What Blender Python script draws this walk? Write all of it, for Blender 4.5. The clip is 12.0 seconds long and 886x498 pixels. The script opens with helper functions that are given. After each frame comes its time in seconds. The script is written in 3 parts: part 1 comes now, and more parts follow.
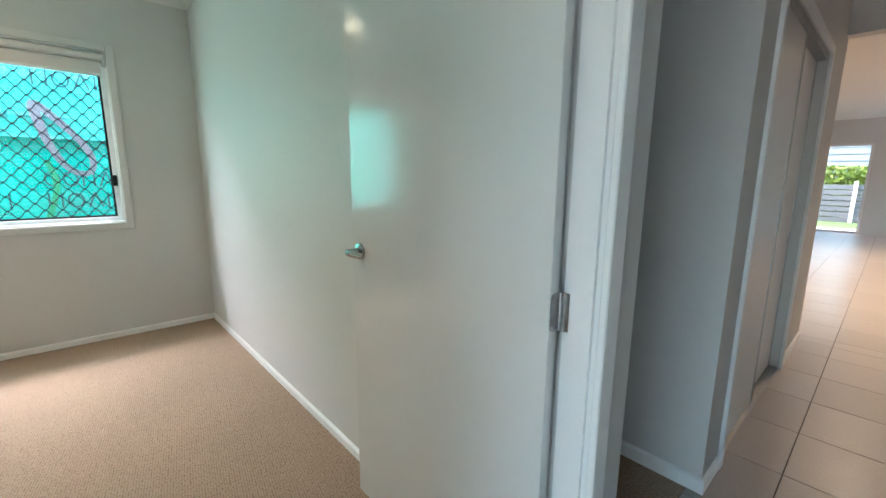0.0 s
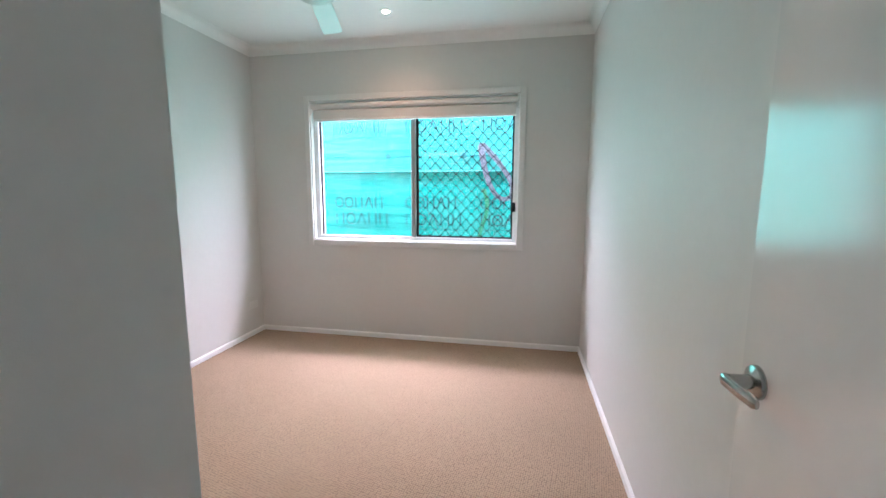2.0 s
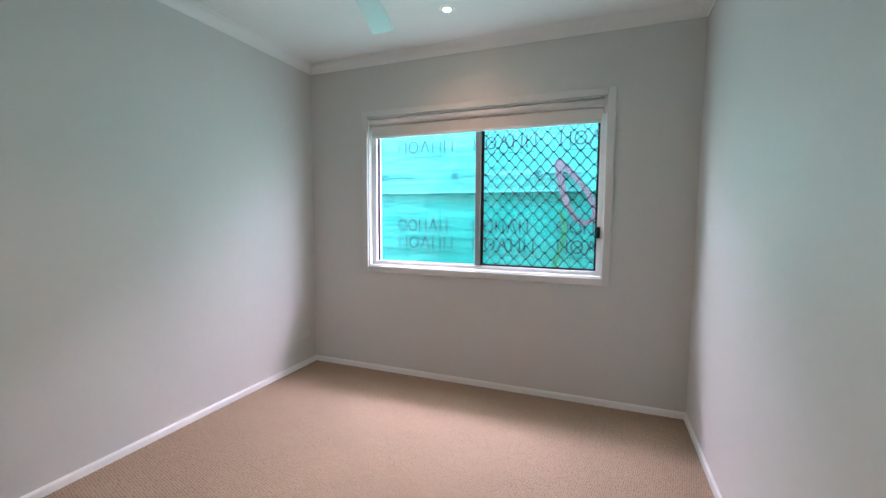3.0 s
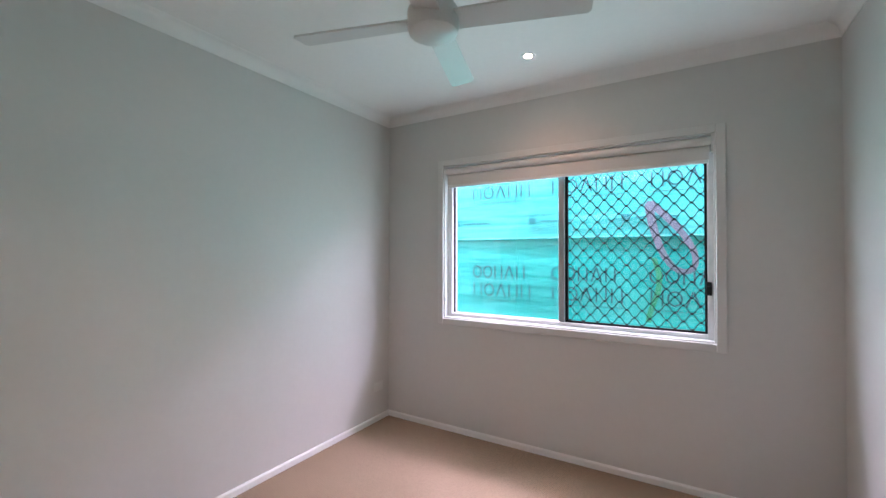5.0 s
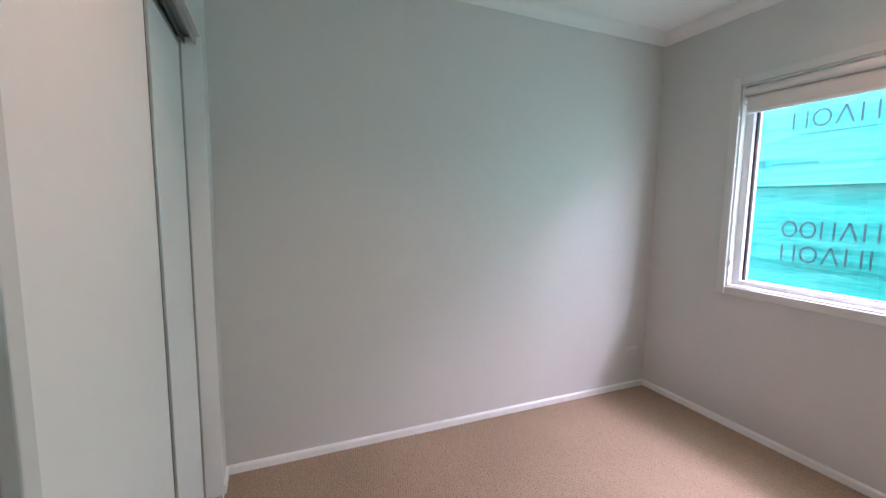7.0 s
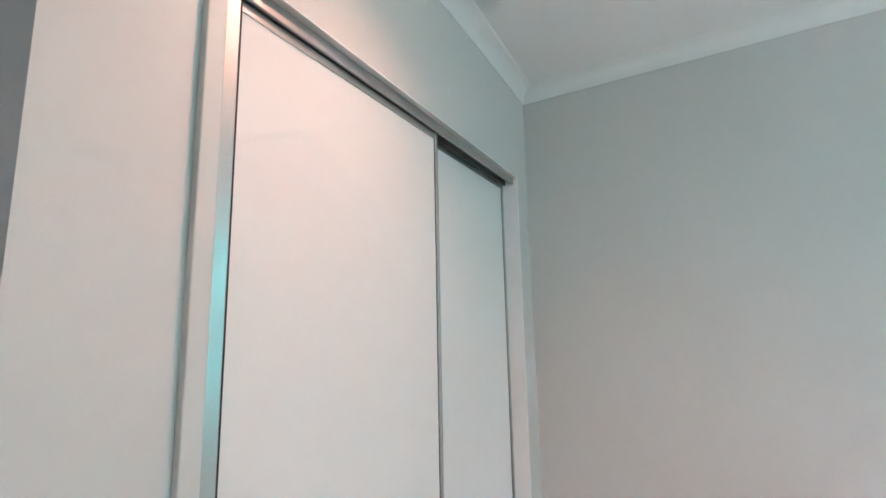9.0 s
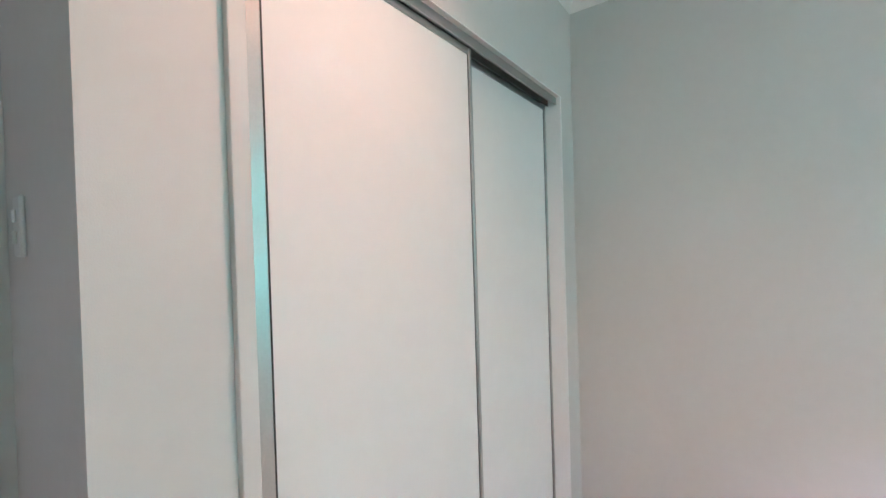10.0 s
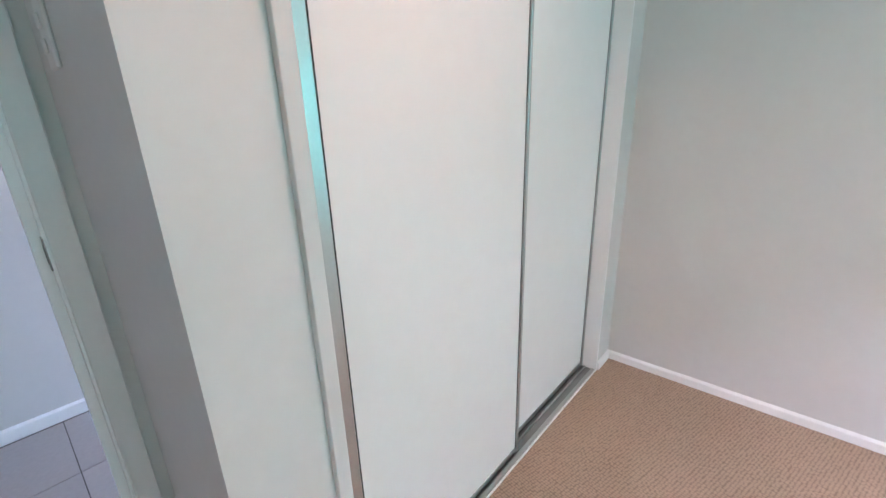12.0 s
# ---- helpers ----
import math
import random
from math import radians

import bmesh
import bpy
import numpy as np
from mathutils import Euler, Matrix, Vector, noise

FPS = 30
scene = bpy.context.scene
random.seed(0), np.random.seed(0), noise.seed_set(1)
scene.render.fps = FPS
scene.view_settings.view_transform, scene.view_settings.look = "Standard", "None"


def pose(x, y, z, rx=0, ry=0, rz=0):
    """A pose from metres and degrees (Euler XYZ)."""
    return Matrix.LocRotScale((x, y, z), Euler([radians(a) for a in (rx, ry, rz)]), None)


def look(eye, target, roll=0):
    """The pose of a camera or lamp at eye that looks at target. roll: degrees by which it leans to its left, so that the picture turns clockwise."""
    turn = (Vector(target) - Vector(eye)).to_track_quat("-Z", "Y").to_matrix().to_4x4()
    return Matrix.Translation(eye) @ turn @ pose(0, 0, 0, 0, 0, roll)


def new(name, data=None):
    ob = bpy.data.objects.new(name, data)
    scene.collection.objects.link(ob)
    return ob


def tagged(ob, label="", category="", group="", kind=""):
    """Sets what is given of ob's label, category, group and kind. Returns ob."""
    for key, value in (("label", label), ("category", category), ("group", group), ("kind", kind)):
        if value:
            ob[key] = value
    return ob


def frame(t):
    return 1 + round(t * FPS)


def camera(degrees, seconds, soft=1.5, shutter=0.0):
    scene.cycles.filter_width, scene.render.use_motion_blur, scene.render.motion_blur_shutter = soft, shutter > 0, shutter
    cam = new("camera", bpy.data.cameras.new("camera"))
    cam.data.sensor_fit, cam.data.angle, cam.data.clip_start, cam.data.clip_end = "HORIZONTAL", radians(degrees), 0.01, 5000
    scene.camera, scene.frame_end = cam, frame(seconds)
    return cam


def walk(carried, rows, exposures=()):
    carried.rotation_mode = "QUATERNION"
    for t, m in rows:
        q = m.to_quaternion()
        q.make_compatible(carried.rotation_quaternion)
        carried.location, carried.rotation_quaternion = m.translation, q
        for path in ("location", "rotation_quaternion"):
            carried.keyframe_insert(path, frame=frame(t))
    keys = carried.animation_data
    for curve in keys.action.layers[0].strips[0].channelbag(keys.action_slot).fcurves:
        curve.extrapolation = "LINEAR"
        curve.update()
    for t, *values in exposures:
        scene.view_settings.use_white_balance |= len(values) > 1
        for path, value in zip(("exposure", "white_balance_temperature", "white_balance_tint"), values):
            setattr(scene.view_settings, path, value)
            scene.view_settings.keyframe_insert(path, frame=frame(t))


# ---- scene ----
cam = camera(94.8, 12.0)
PATH = [
    (0, (-0.844, -0.647, 1.299), (0.481, 0.809, 0.947), 0.5),
    (0.5, (-0.704, -0.517, 1.332), (0.074, 1.291, 0.979), 0.5),
    (1, (-0.532, -0.434, 1.344), (-0.284, 1.523, 1.017), 0.4),
    (1.5, (-0.46, -0.349, 1.361), (-0.583, 1.624, 1.058), 0.1),
    (2, (-0.508, -0.149, 1.356), (-0.883, 1.797, 1.087), 0.2),
    (2.5, (-0.549, 0.09, 1.356), (-1.122, 1.993, 1.132), 0.2),
    (3, (-0.554, 0.338, 1.354), (-1.278, 2.196, 1.193), 0.3),
    (3.5, (-0.597, 0.453, 1.356), (-1.44, 2.265, 1.281), 0.3),
    (3.7, (-0.612, 0.467, 1.361), (-1.493, 2.262, 1.329), 0.4),
    (5.3, (-0.709, 0.479, 1.451), (-1.774, 2.172, 1.478), 0.3),
    (5.5, (-0.737, 0.475, 1.443), (-1.825, 2.153, 1.436), 0.3),
    (6, (-0.756, 0.469, 1.386), (-1.993, 2.037, 1.28), 0.7),
    (6.5, (-0.714, 0.556, 1.399), (-2.271, 1.796, 1.203), 0.9),
    (7, (-0.735, 0.666, 1.428), (-2.567, 1.439, 1.208), 0.7),
    (7.5, (-0.811, 0.751, 1.353), (-2.792, 1.008, 1.259), -0.2),
    (9.3, (-0.897, 1.11, 1.501), (-2.559, 0.023, 1.738), -1.1),
    (9.5, (-0.896, 1.124, 1.5), (-2.537, -0.006, 1.678), -1.1),
    (10, (-0.906, 1.117, 1.43), (-2.508, -0.081, 1.409), -1.7),
    (10.5, (-0.91, 1.1, 1.386), (-2.474, -0.118, 1.122), -1.7),
    (11, (-0.907, 1.086, 1.359), (-2.413, -0.14, 0.884), -1.9),
    (11.5, (-0.904, 1.063, 1.339), (-2.364, -0.153, 0.714), -1.9),
    (12, (-0.901, 1.053, 1.334), (-2.32, -0.211, 0.711), -1.7),
]
EXPOSURES = [(0.0, 3.93, 6300, -5), (0.6, 3.87, 6450, 4), (1.5, 3.94, 6280, 9), (2.0, 3.88, 6200, 10), (2.7, 3.64, 6150, 11), (3.5, 3.38, 6200, 14), (5.5, 3.44, 6220, 17), (6.5, 3.34, 6150, 12), (7.0, 3.55, 6150, 15), (7.5, 3.98, 6050, 13), (9.5, 4.02, 6120, 18), (10.0, 4.03, 6220, 17), (10.8, 4.1, 6120, 18), (11.5, 4.17, 5980, 16), (12.0, 4.2, 5960, 16)]
walk(cam, [(t, look(eye, target, roll)) for t, eye, target, roll in PATH], exposures=EXPOSURES)

# ---- daylight ----
world = bpy.data.worlds.new("sky")
scene.world = world
world.use_nodes = True
_nt = world.node_tree
_sky = _nt.nodes.new("ShaderNodeTexSky")
_sky.sky_type = "NISHITA"
_sky.sun_disc = False
_sky.sun_elevation = radians(51)
_sky.sun_rotation = radians(0)
_sky.air_density = 1.0
_sky.dust_density = 3.0
_nt.links.new(_sky.outputs[0], _nt.nodes["Background"].inputs[0])
_nt.nodes["Background"].inputs[1].default_value = 0.15

sun_data = bpy.data.lights.new("sun", "SUN")
sun_data.energy = 0.55
sun_data.angle = radians(64)
sun_data.color = (0.95, 0.70, 1.0)
sun = new("sun", sun_data)
sun.matrix_world = look((-1.2, 10.5, 11.5), (-1.5, 3, 0))

# daylight that the teal cladding next door throws in through the window
pane_light = bpy.data.lights.new("window_daylight", "AREA")
pane_light.shape, pane_light.size, pane_light.size_y = "RECTANGLE", 1.74, 1.00
pane_light.energy, pane_light.color = 0.92, (0.32, 1.0, 0.92)
window_daylight = new("window_daylight", pane_light)
window_daylight.matrix_world = look((-1.475, 3.397, 1.49), (-1.475, 0, 1.49))

# overcast sky in the open gap between the eave and the house next door
gap_light = bpy.data.lights.new("sky_gap_daylight", "AREA")
gap_light.shape, gap_light.size, gap_light.size_y = "RECTANGLE", 9.0, 0.45
gap_light.energy, gap_light.color = 46.0, (0.92, 0.78, 0.98)
sky_gap_daylight = new("sky_gap_daylight", gap_light)
sky_gap_daylight.matrix_world = look((-1.5, 4.45, 2.95), (-1.5, 3.30, 1.20))

WARM = (1.0, 0.50, 0.34)
LIVING_WARM = (1.0, 0.68, 0.50)


def spot(x, y, z, watts, color, size=145, blend=1.0):
    d = bpy.data.lights.new("downlight_lamp", "SPOT")
    d.energy, d.spot_size, d.spot_blend, d.shadow_soft_size, d.color = watts, radians(size), blend, 0.035, color
    o = new("downlight_lamp", d)
    o.matrix_world = look((x, y, z), (x, y, 0))
    return o


# ---- materials ----
def mat(name, color, rough=0.5, metal=0.0, var=0.05, scale=3.0, bump=0.0, bscale=300.0, coat=0.0, emit=0.0, spec=0.5):
    """Painted or plain surface: large soft stains, fine grain, fine relief."""
    m = bpy.data.materials.new(name)
    m.use_nodes = True
    n, l = m.node_tree.nodes, m.node_tree.links
    b = n["Principled BSDF"]
    tc = n.new("ShaderNodeTexCoord")
    big = n.new("ShaderNodeTexNoise")
    big.inputs["Scale"].default_value, big.inputs["Detail"].default_value = scale, 4
    fine = n.new("ShaderNodeTexNoise")
    fine.inputs["Scale"].default_value, fine.inputs["Detail"].default_value = scale * 22, 3
    l.new(tc.outputs["Object"], big.inputs["Vector"])
    l.new(tc.outputs["Object"], fine.inputs["Vector"])
    add = n.new("ShaderNodeMath")
    add.operation = "ADD"
    l.new(big.outputs["Fac"], add.inputs[0])
    l.new(fine.outputs["Fac"], add.inputs[1])
    mr = n.new("ShaderNodeMapRange")
    mr.inputs["From Min"].default_value, mr.inputs["From Max"].default_value = 0.6, 1.4
    mr.inputs["To Min"].default_value, mr.inputs["To Max"].default_value = 1 - var, 1 + var
    l.new(add.outputs[0], mr.inputs["Value"])
    hsv = n.new("ShaderNodeHueSaturation")
    hsv.inputs["Color"].default_value = (*color, 1)
    l.new(mr.outputs[0], hsv.inputs["Value"])
    l.new(hsv.outputs[0], b.inputs["Base Color"])
    rr = n.new("ShaderNodeMapRange")
    rr.inputs["From Min"].default_value, rr.inputs["From Max"].default_value = 0.3, 0.7
    rr.inputs["To Min"].default_value, rr.inputs["To Max"].default_value = max(rough - 0.05, 0.02), min(rough + 0.05, 1)
    l.new(big.outputs["Fac"], rr.inputs["Value"])
    l.new(rr.outputs[0], b.inputs["Roughness"])
    b.inputs["Metallic"].default_value = metal
    b.inputs["Coat Weight"].default_value = coat
    b.inputs["Specular IOR Level"].default_value = spec
    if bump:
        bn = n.new("ShaderNodeTexNoise")
        bn.inputs["Scale"].default_value, bn.inputs["Detail"].default_value = bscale, 2
        l.new(tc.outputs["Object"], bn.inputs["Vector"])
        bp = n.new("ShaderNodeBump")
        bp.inputs["Strength"].default_value, bp.inputs["Distance"].default_value = bump, 0.002
        l.new(bn.outputs["Fac"], bp.inputs["Height"])
        l.new(bp.outputs[0], b.inputs["Normal"])
    if emit:
        b.inputs["Emission Color"].default_value = (*color, 1)
        b.inputs["Emission Strength"].default_value = emit
    return m


def carpet_mat():
    """Beige loop-pile carpet: rows of small loops, slight colour flecks."""
    m = mat("carpet", (0.40, 0.292, 0.208), 0.95, var=0.10, scale=1.5, spec=0.1)
    n, l = m.node_tree.nodes, m.node_tree.links
    b = n["Principled BSDF"]
    hsv = [k for k in n if k.bl_idname == "ShaderNodeHueSaturation"][0]
    tc = [k for k in n if k.bl_idname == "ShaderNodeTexCoord"][0]
    mp = n.new("ShaderNodeMapping")
    mp.inputs["Scale"].default_value = (1.0, 0.82, 1)
    mp.inputs["Rotation"].default_value = (0, 0, radians(12))
    l.new(tc.outputs["Object"], mp.inputs["Vector"])
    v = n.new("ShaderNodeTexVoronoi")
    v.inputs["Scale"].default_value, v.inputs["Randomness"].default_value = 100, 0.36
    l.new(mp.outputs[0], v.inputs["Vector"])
    # gaps between the loops darkened: their shade is multiplied into the colour
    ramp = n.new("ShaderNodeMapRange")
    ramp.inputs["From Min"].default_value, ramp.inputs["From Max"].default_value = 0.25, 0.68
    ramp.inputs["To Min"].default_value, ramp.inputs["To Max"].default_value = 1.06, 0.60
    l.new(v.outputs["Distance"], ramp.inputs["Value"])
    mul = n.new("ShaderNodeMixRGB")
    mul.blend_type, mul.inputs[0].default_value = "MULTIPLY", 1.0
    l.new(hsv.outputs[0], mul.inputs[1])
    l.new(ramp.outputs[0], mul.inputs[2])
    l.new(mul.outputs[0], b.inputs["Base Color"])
    bp = n.new("ShaderNodeBump")
    bp.inputs["Strength"].default_value, bp.inputs["Distance"].default_value = 0.35, 0.003
    bp.invert = True
    l.new(v.outputs["Distance"], bp.inputs["Height"])
    l.new(bp.outputs[0], b.inputs["Normal"])
    return m


def tile_mat():
    m = mat("floor_tile", (0.42, 0.365, 0.335), 0.35, var=0.08, scale=2.5)
    n, l = m.node_tree.nodes, m.node_tree.links
    oi = n.new("ShaderNodeObjectInfo")
    mr = n.new("ShaderNodeMapRange")
    mr.inputs["To Min"].default_value, mr.inputs["To Max"].default_value = 0.93, 1.06
    l.new(oi.outputs["Random"], mr.inputs["Value"])
    hsv = [k for k in n if k.bl_idname == "ShaderNodeHueSaturation"][0]
    mul = n.new("ShaderNodeMixRGB")
    mul.blend_type, mul.inputs[0].default_value = "MULTIPLY", 1.0
    l.new(hsv.outputs[0], mul.inputs[1])
    l.new(mr.outputs[0], mul.inputs[2])
    l.new(mul.outputs[0], n["Principled BSDF"].inputs["Base Color"])
    return m


def glass_mat():
    m = bpy.data.materials.new("window_glass")
    m.use_nodes = True
    n, l = m.node_tree.nodes, m.node_tree.links
    b = n["Principled BSDF"]
    b.inputs["Base Color"].default_value = (0.97, 1.0, 0.99, 1)
    b.inputs["Roughness"].default_value = 0.0
    b.inputs["Transmission Weight"].default_value = 1.0
    b.inputs["IOR"].default_value = 1.45
    return m


def wrap_mat(name, color):
    """Teal plastic house wrap: glossy sheet with soft creases."""
    m = mat(name, color, 0.27, var=0.06, scale=1.2)
    n, l = m.node_tree.nodes, m.node_tree.links
    b = n["Principled BSDF"]
    tc = [k for k in n if k.bl_idname == "ShaderNodeTexCoord"][0]
    mp = n.new("ShaderNodeMapping")
    mp.inputs["Scale"].default_value = (0.6, 1, 3.5)
    l.new(tc.outputs["Object"], mp.inputs["Vector"])
    ns = n.new("ShaderNodeTexNoise")
    ns.inputs["Scale"].default_value, ns.inputs["Detail"].default_value = 1.6, 5
    l.new(mp.outputs[0], ns.inputs["Vector"])
    bp = n.new("ShaderNodeBump")
    bp.inputs["Strength"].default_value, bp.inputs["Distance"].default_value = 0.6, 0.05
    l.new(ns.outputs["Fac"], bp.inputs["Height"])
    l.new(bp.outputs[0], b.inputs["Normal"])
    return m


M_WALL = mat("wall_paint", (0.65, 0.635, 0.612), 0.55, var=0.02, scale=1.3, bump=0.12, bscale=420, spec=0.35)
M_CEIL = mat("ceiling_paint", (0.84, 0.83, 0.81), 0.9, var=0.02, scale=1.2, bump=0.1, bscale=380)
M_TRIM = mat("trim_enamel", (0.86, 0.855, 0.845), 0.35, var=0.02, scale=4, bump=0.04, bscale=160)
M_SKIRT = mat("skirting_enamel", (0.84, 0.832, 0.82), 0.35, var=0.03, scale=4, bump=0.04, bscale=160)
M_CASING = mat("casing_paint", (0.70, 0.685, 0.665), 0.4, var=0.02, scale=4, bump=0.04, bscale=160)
M_DOOR = mat("door_enamel", (0.74, 0.73, 0.71), 0.17, var=0.015, scale=1.5, bump=0.02, bscale=240, spec=1.0)
M_PANEL = mat("wardrobe_panel", (0.82, 0.81, 0.79), 0.36, var=0.015, scale=1.0, bump=0.03, bscale=300)
M_ALU = mat("satin_aluminium", (0.50, 0.50, 0.49), 0.44, metal=1.0, var=0.05, scale=9)
M_ALU_DARK = mat("track_aluminium", (0.30, 0.29, 0.28), 0.35, metal=1.0, var=0.08, scale=14)
M_CHROME = mat("satin_chrome", (0.42, 0.42, 0.41), 0.22, metal=1.0, var=0.06, scale=30)
M_BLACK = mat("black_powdercoat", (0.010, 0.011, 0.012), 0.6, var=0.2, scale=12, spec=0.2)
M_DARK = mat("shadow_gap_rubber", (0.03, 0.03, 0.03), 0.7, var=0.1, scale=10)
M_FRAME = mat("window_aluminium_white", (0.76, 0.76, 0.76), 0.3, var=0.03, scale=6)
# darker copy of the frame aluminium: the mullion's shade put into its colour
M_FRAME_SHADED = mat("window_aluminium_shaded", (0.42, 0.42, 0.43), 0.35, metal=0.6, var=0.04, scale=6)
M_OUTLET = mat("outlet_plastic", (0.70, 0.69, 0.67), 0.4, var=0.02, scale=10)
M_BLIND = mat("blind_fabric", (0.70, 0.67, 0.64), 0.85, var=0.03, scale=8, bump=0.25, bscale=900)
M_PLASTIC = mat("white_plastic", (0.80, 0.80, 0.79), 0.35, var=0.02, scale=10)
M_FAN = mat("fan_white", (0.60, 0.595, 0.58), 0.35, var=0.03, scale=5)
M_CARPET = carpet_mat()
M_TILE = tile_mat()
M_GROUT = mat("grout", (0.13, 0.115, 0.105), 0.9, var=0.12, scale=20)
M_GLASS = glass_mat()
M_WRAP = wrap_mat("house_wrap", (0.010, 0.36, 0.29))
# same wrap, paler: brighter daylight on the upper sheet put into the colour
M_WRAP_LIT = wrap_mat("house_wrap_lit", (0.045, 0.39, 0.33))
M_PRINT = mat("wrap_print", (0.003, 0.062, 0.064), 0.5, var=0.08, scale=5)
M_PRINT2 = mat("wrap_print_pale", (0.003, 0.17, 0.16), 0.5, var=0.08, scale=5)
M_LOOP = mat("lilac_strap", (0.10, 0.115, 0.135), 0.6, var=0.1, scale=8)
M_GREEN = mat("green_strap", (0.01, 0.22, 0.09), 0.6, var=0.1, scale=8)
M_BRICK = mat("brick_render", (0.45, 0.40, 0.36), 0.9, var=0.12, scale=6, bump=0.4, bscale=90)
M_GROUND = mat("outdoor_ground", (0.30, 0.28, 0.25), 0.95, var=0.2, scale=0.8, bump=0.5, bscale=40)
M_GRASS = mat("lawn", (0.06, 0.11, 0.02), 0.95, var=0.35, scale=3, bump=0.8, bscale=60)
M_LEAF = mat("garden_leaf", (0.15, 0.20, 0.016), 0.6, var=0.5, scale=6)
M_FENCE = mat("fence_grey", (0.13, 0.12, 0.13), 0.8, var=0.15, scale=5)
M_FAR = mat("weatherboard", (0.24, 0.24, 0.25), 0.7, var=0.1, scale=2)
M_LAMP = mat("downlight_lens", (1.0, 0.80, 0.58), 0.4, var=0.0, emit=14)


# ---- building helpers ----
def bx(bm, x0, x1, y0, y1, z0, z1, bevel=0.0, seg=1):
    r = bmesh.ops.create_cube(bm, size=1.0, matrix=Matrix.LocRotScale(((x0 + x1) / 2, (y0 + y1) / 2, (z0 + z1) / 2), None, (abs(x1 - x0), abs(y1 - y0), abs(z1 - z0))))
    if bevel:
        edges = list({e for v in r["verts"] for e in v.link_edges})
        bmesh.ops.bevel(bm, geom=edges, offset=bevel, segments=seg, affect="EDGES", profile=0.5)
    return r


def cyl(bm, p0, p1, r0, r1=None, seg=24):
    p0, p1 = Vector(p0), Vector(p1)
    d = p1 - p0
    m = Matrix.Translation((p0 + p1) / 2) @ d.to_track_quat("Z", "Y").to_matrix().to_4x4()
    return bmesh.ops.create_cone(bm, cap_ends=True, segments=seg, radius1=r0, radius2=r0 if r1 is None else r1, depth=d.length, matrix=m)


def lathe(bm, profile, m, seg=32):
    """Surface of revolution of (radius, height) pairs round the z axis of m."""
    rings = []
    for r, h in profile:
        rings.append([bm.verts.new(m @ Vector((r * math.cos(2 * math.pi * i / seg), r * math.sin(2 * math.pi * i / seg), h))) for i in range(seg)])
    for a, b in zip(rings, rings[1:]):
        for i in range(seg):
            bm.faces.new((a[i], a[(i + 1) % seg], b[(i + 1) % seg], b[i]))
    bm.faces.new(rings[0][::-1])
    bm.faces.new(rings[-1])


def sweep(bm, section, p0, p1, up=(0, 0, 1)):
    """A straight moulding: section is (out, up) pairs, out to the left of the way from p0 to p1."""
    p0, p1, up = Vector(p0), Vector(p1), Vector(up)
    way = (p1 - p0).normalized()
    out = up.cross(way)
    ends = [[bm.verts.new(p + out * a + up * b) for a, b in section] for p in (p0, p1)]
    k = len(section)
    for i in range(k):
        bm.faces.new((ends[0][i], ends[0][(i + 1) % k], ends[1][(i + 1) % k], ends[1][i]))
    bm.faces.new(ends[0][::-1])
    bm.faces.new(ends[1])


def tube(bm, pts, r, seg=6):
    pts = [Vector(p) for p in pts]
    rings = []
    for i, p in enumerate(pts):
        d = (pts[min(i + 1, len(pts) - 1)] - pts[max(i - 1, 0)]).normalized()
        q = d.to_track_quat("Z", "Y").to_matrix()
        rings.append([bm.verts.new(p + q @ Vector((r * math.cos(2 * math.pi * k / seg), r * math.sin(2 * math.pi * k / seg), 0))) for k in range(seg)])
    for a, b in zip(rings, rings[1:]):
        for k in range(seg):
            bm.faces.new((a[k], a[(k + 1) % seg], b[(k + 1) % seg], b[k]))
    bm.faces.new(rings[0][::-1])
    bm.faces.new(rings[-1])


def part(name, bm, material, parent=None, label="", smooth=False):
    bmesh.ops.recalc_face_normals(bm, faces=bm.faces)
    me = bpy.data.meshes.new(name)
    bm.to_mesh(me)
    bm.free()
    if smooth:
        me.shade_smooth()
        me.set_sharp_from_angle(angle=radians(40))
    me.materials.append(material)
    ob = new(name, me)
    if parent:
        ob.parent = parent
    if label:
        ob["label"] = label
    return ob


def boxes(name, material, rows, parent=None, label="", bevel=0.0):
    bm = bmesh.new()
    for r in rows:
        bx(bm, *r, bevel=bevel)
    return part(name, bm, material, parent, label)


def holed_wall(name, material, x0, x1, y0, y1, z1, hx0, hx1, hz0, hz1):
    """A wall along x with one opening through it, as a single closed mesh."""
    xs, zs = [x0, hx0, hx1, x1], [0, hz0, hz1, z1]
    if hz0 <= 0:
        zs = [0, hz1, z1]
    bm = bmesh.new()
    nz = len(zs)
    v = {(i, k, s): bm.verts.new((x, (y0, y1)[s], z)) for i, x in enumerate(xs) for k, z in enumerate(zs) for s in (0, 1)}
    hole = (1, 0 if hz0 <= 0 else 1)
    cells = {(i, k) for i in range(3) for k in range(nz - 1)} - {hole}
    for i, k in cells:
        for s in (0, 1):
            bm.faces.new((v[i, k, s], v[i + 1, k, s], v[i + 1, k + 1, s], v[i, k + 1, s]))
        for (di, dk), (a, b) in (((-1, 0), ((i, k), (i, k + 1))), ((1, 0), ((i + 1, k), (i + 1, k + 1))), ((0, -1), ((i, k), (i + 1, k))), ((0, 1), ((i, k + 1), (i + 1, k + 1)))):
            if (i + di, k + dk) not in cells:
                bm.faces.new((v[*a, 0], v[*b, 0], v[*b, 1], v[*a, 1]))
    return part(name, bm, material)


def structure(ob, label, category):
    return tagged(ob, label, category, kind="structure")


def thing(name, label, category, group=""):
    return tagged(new(name), label, category, group)


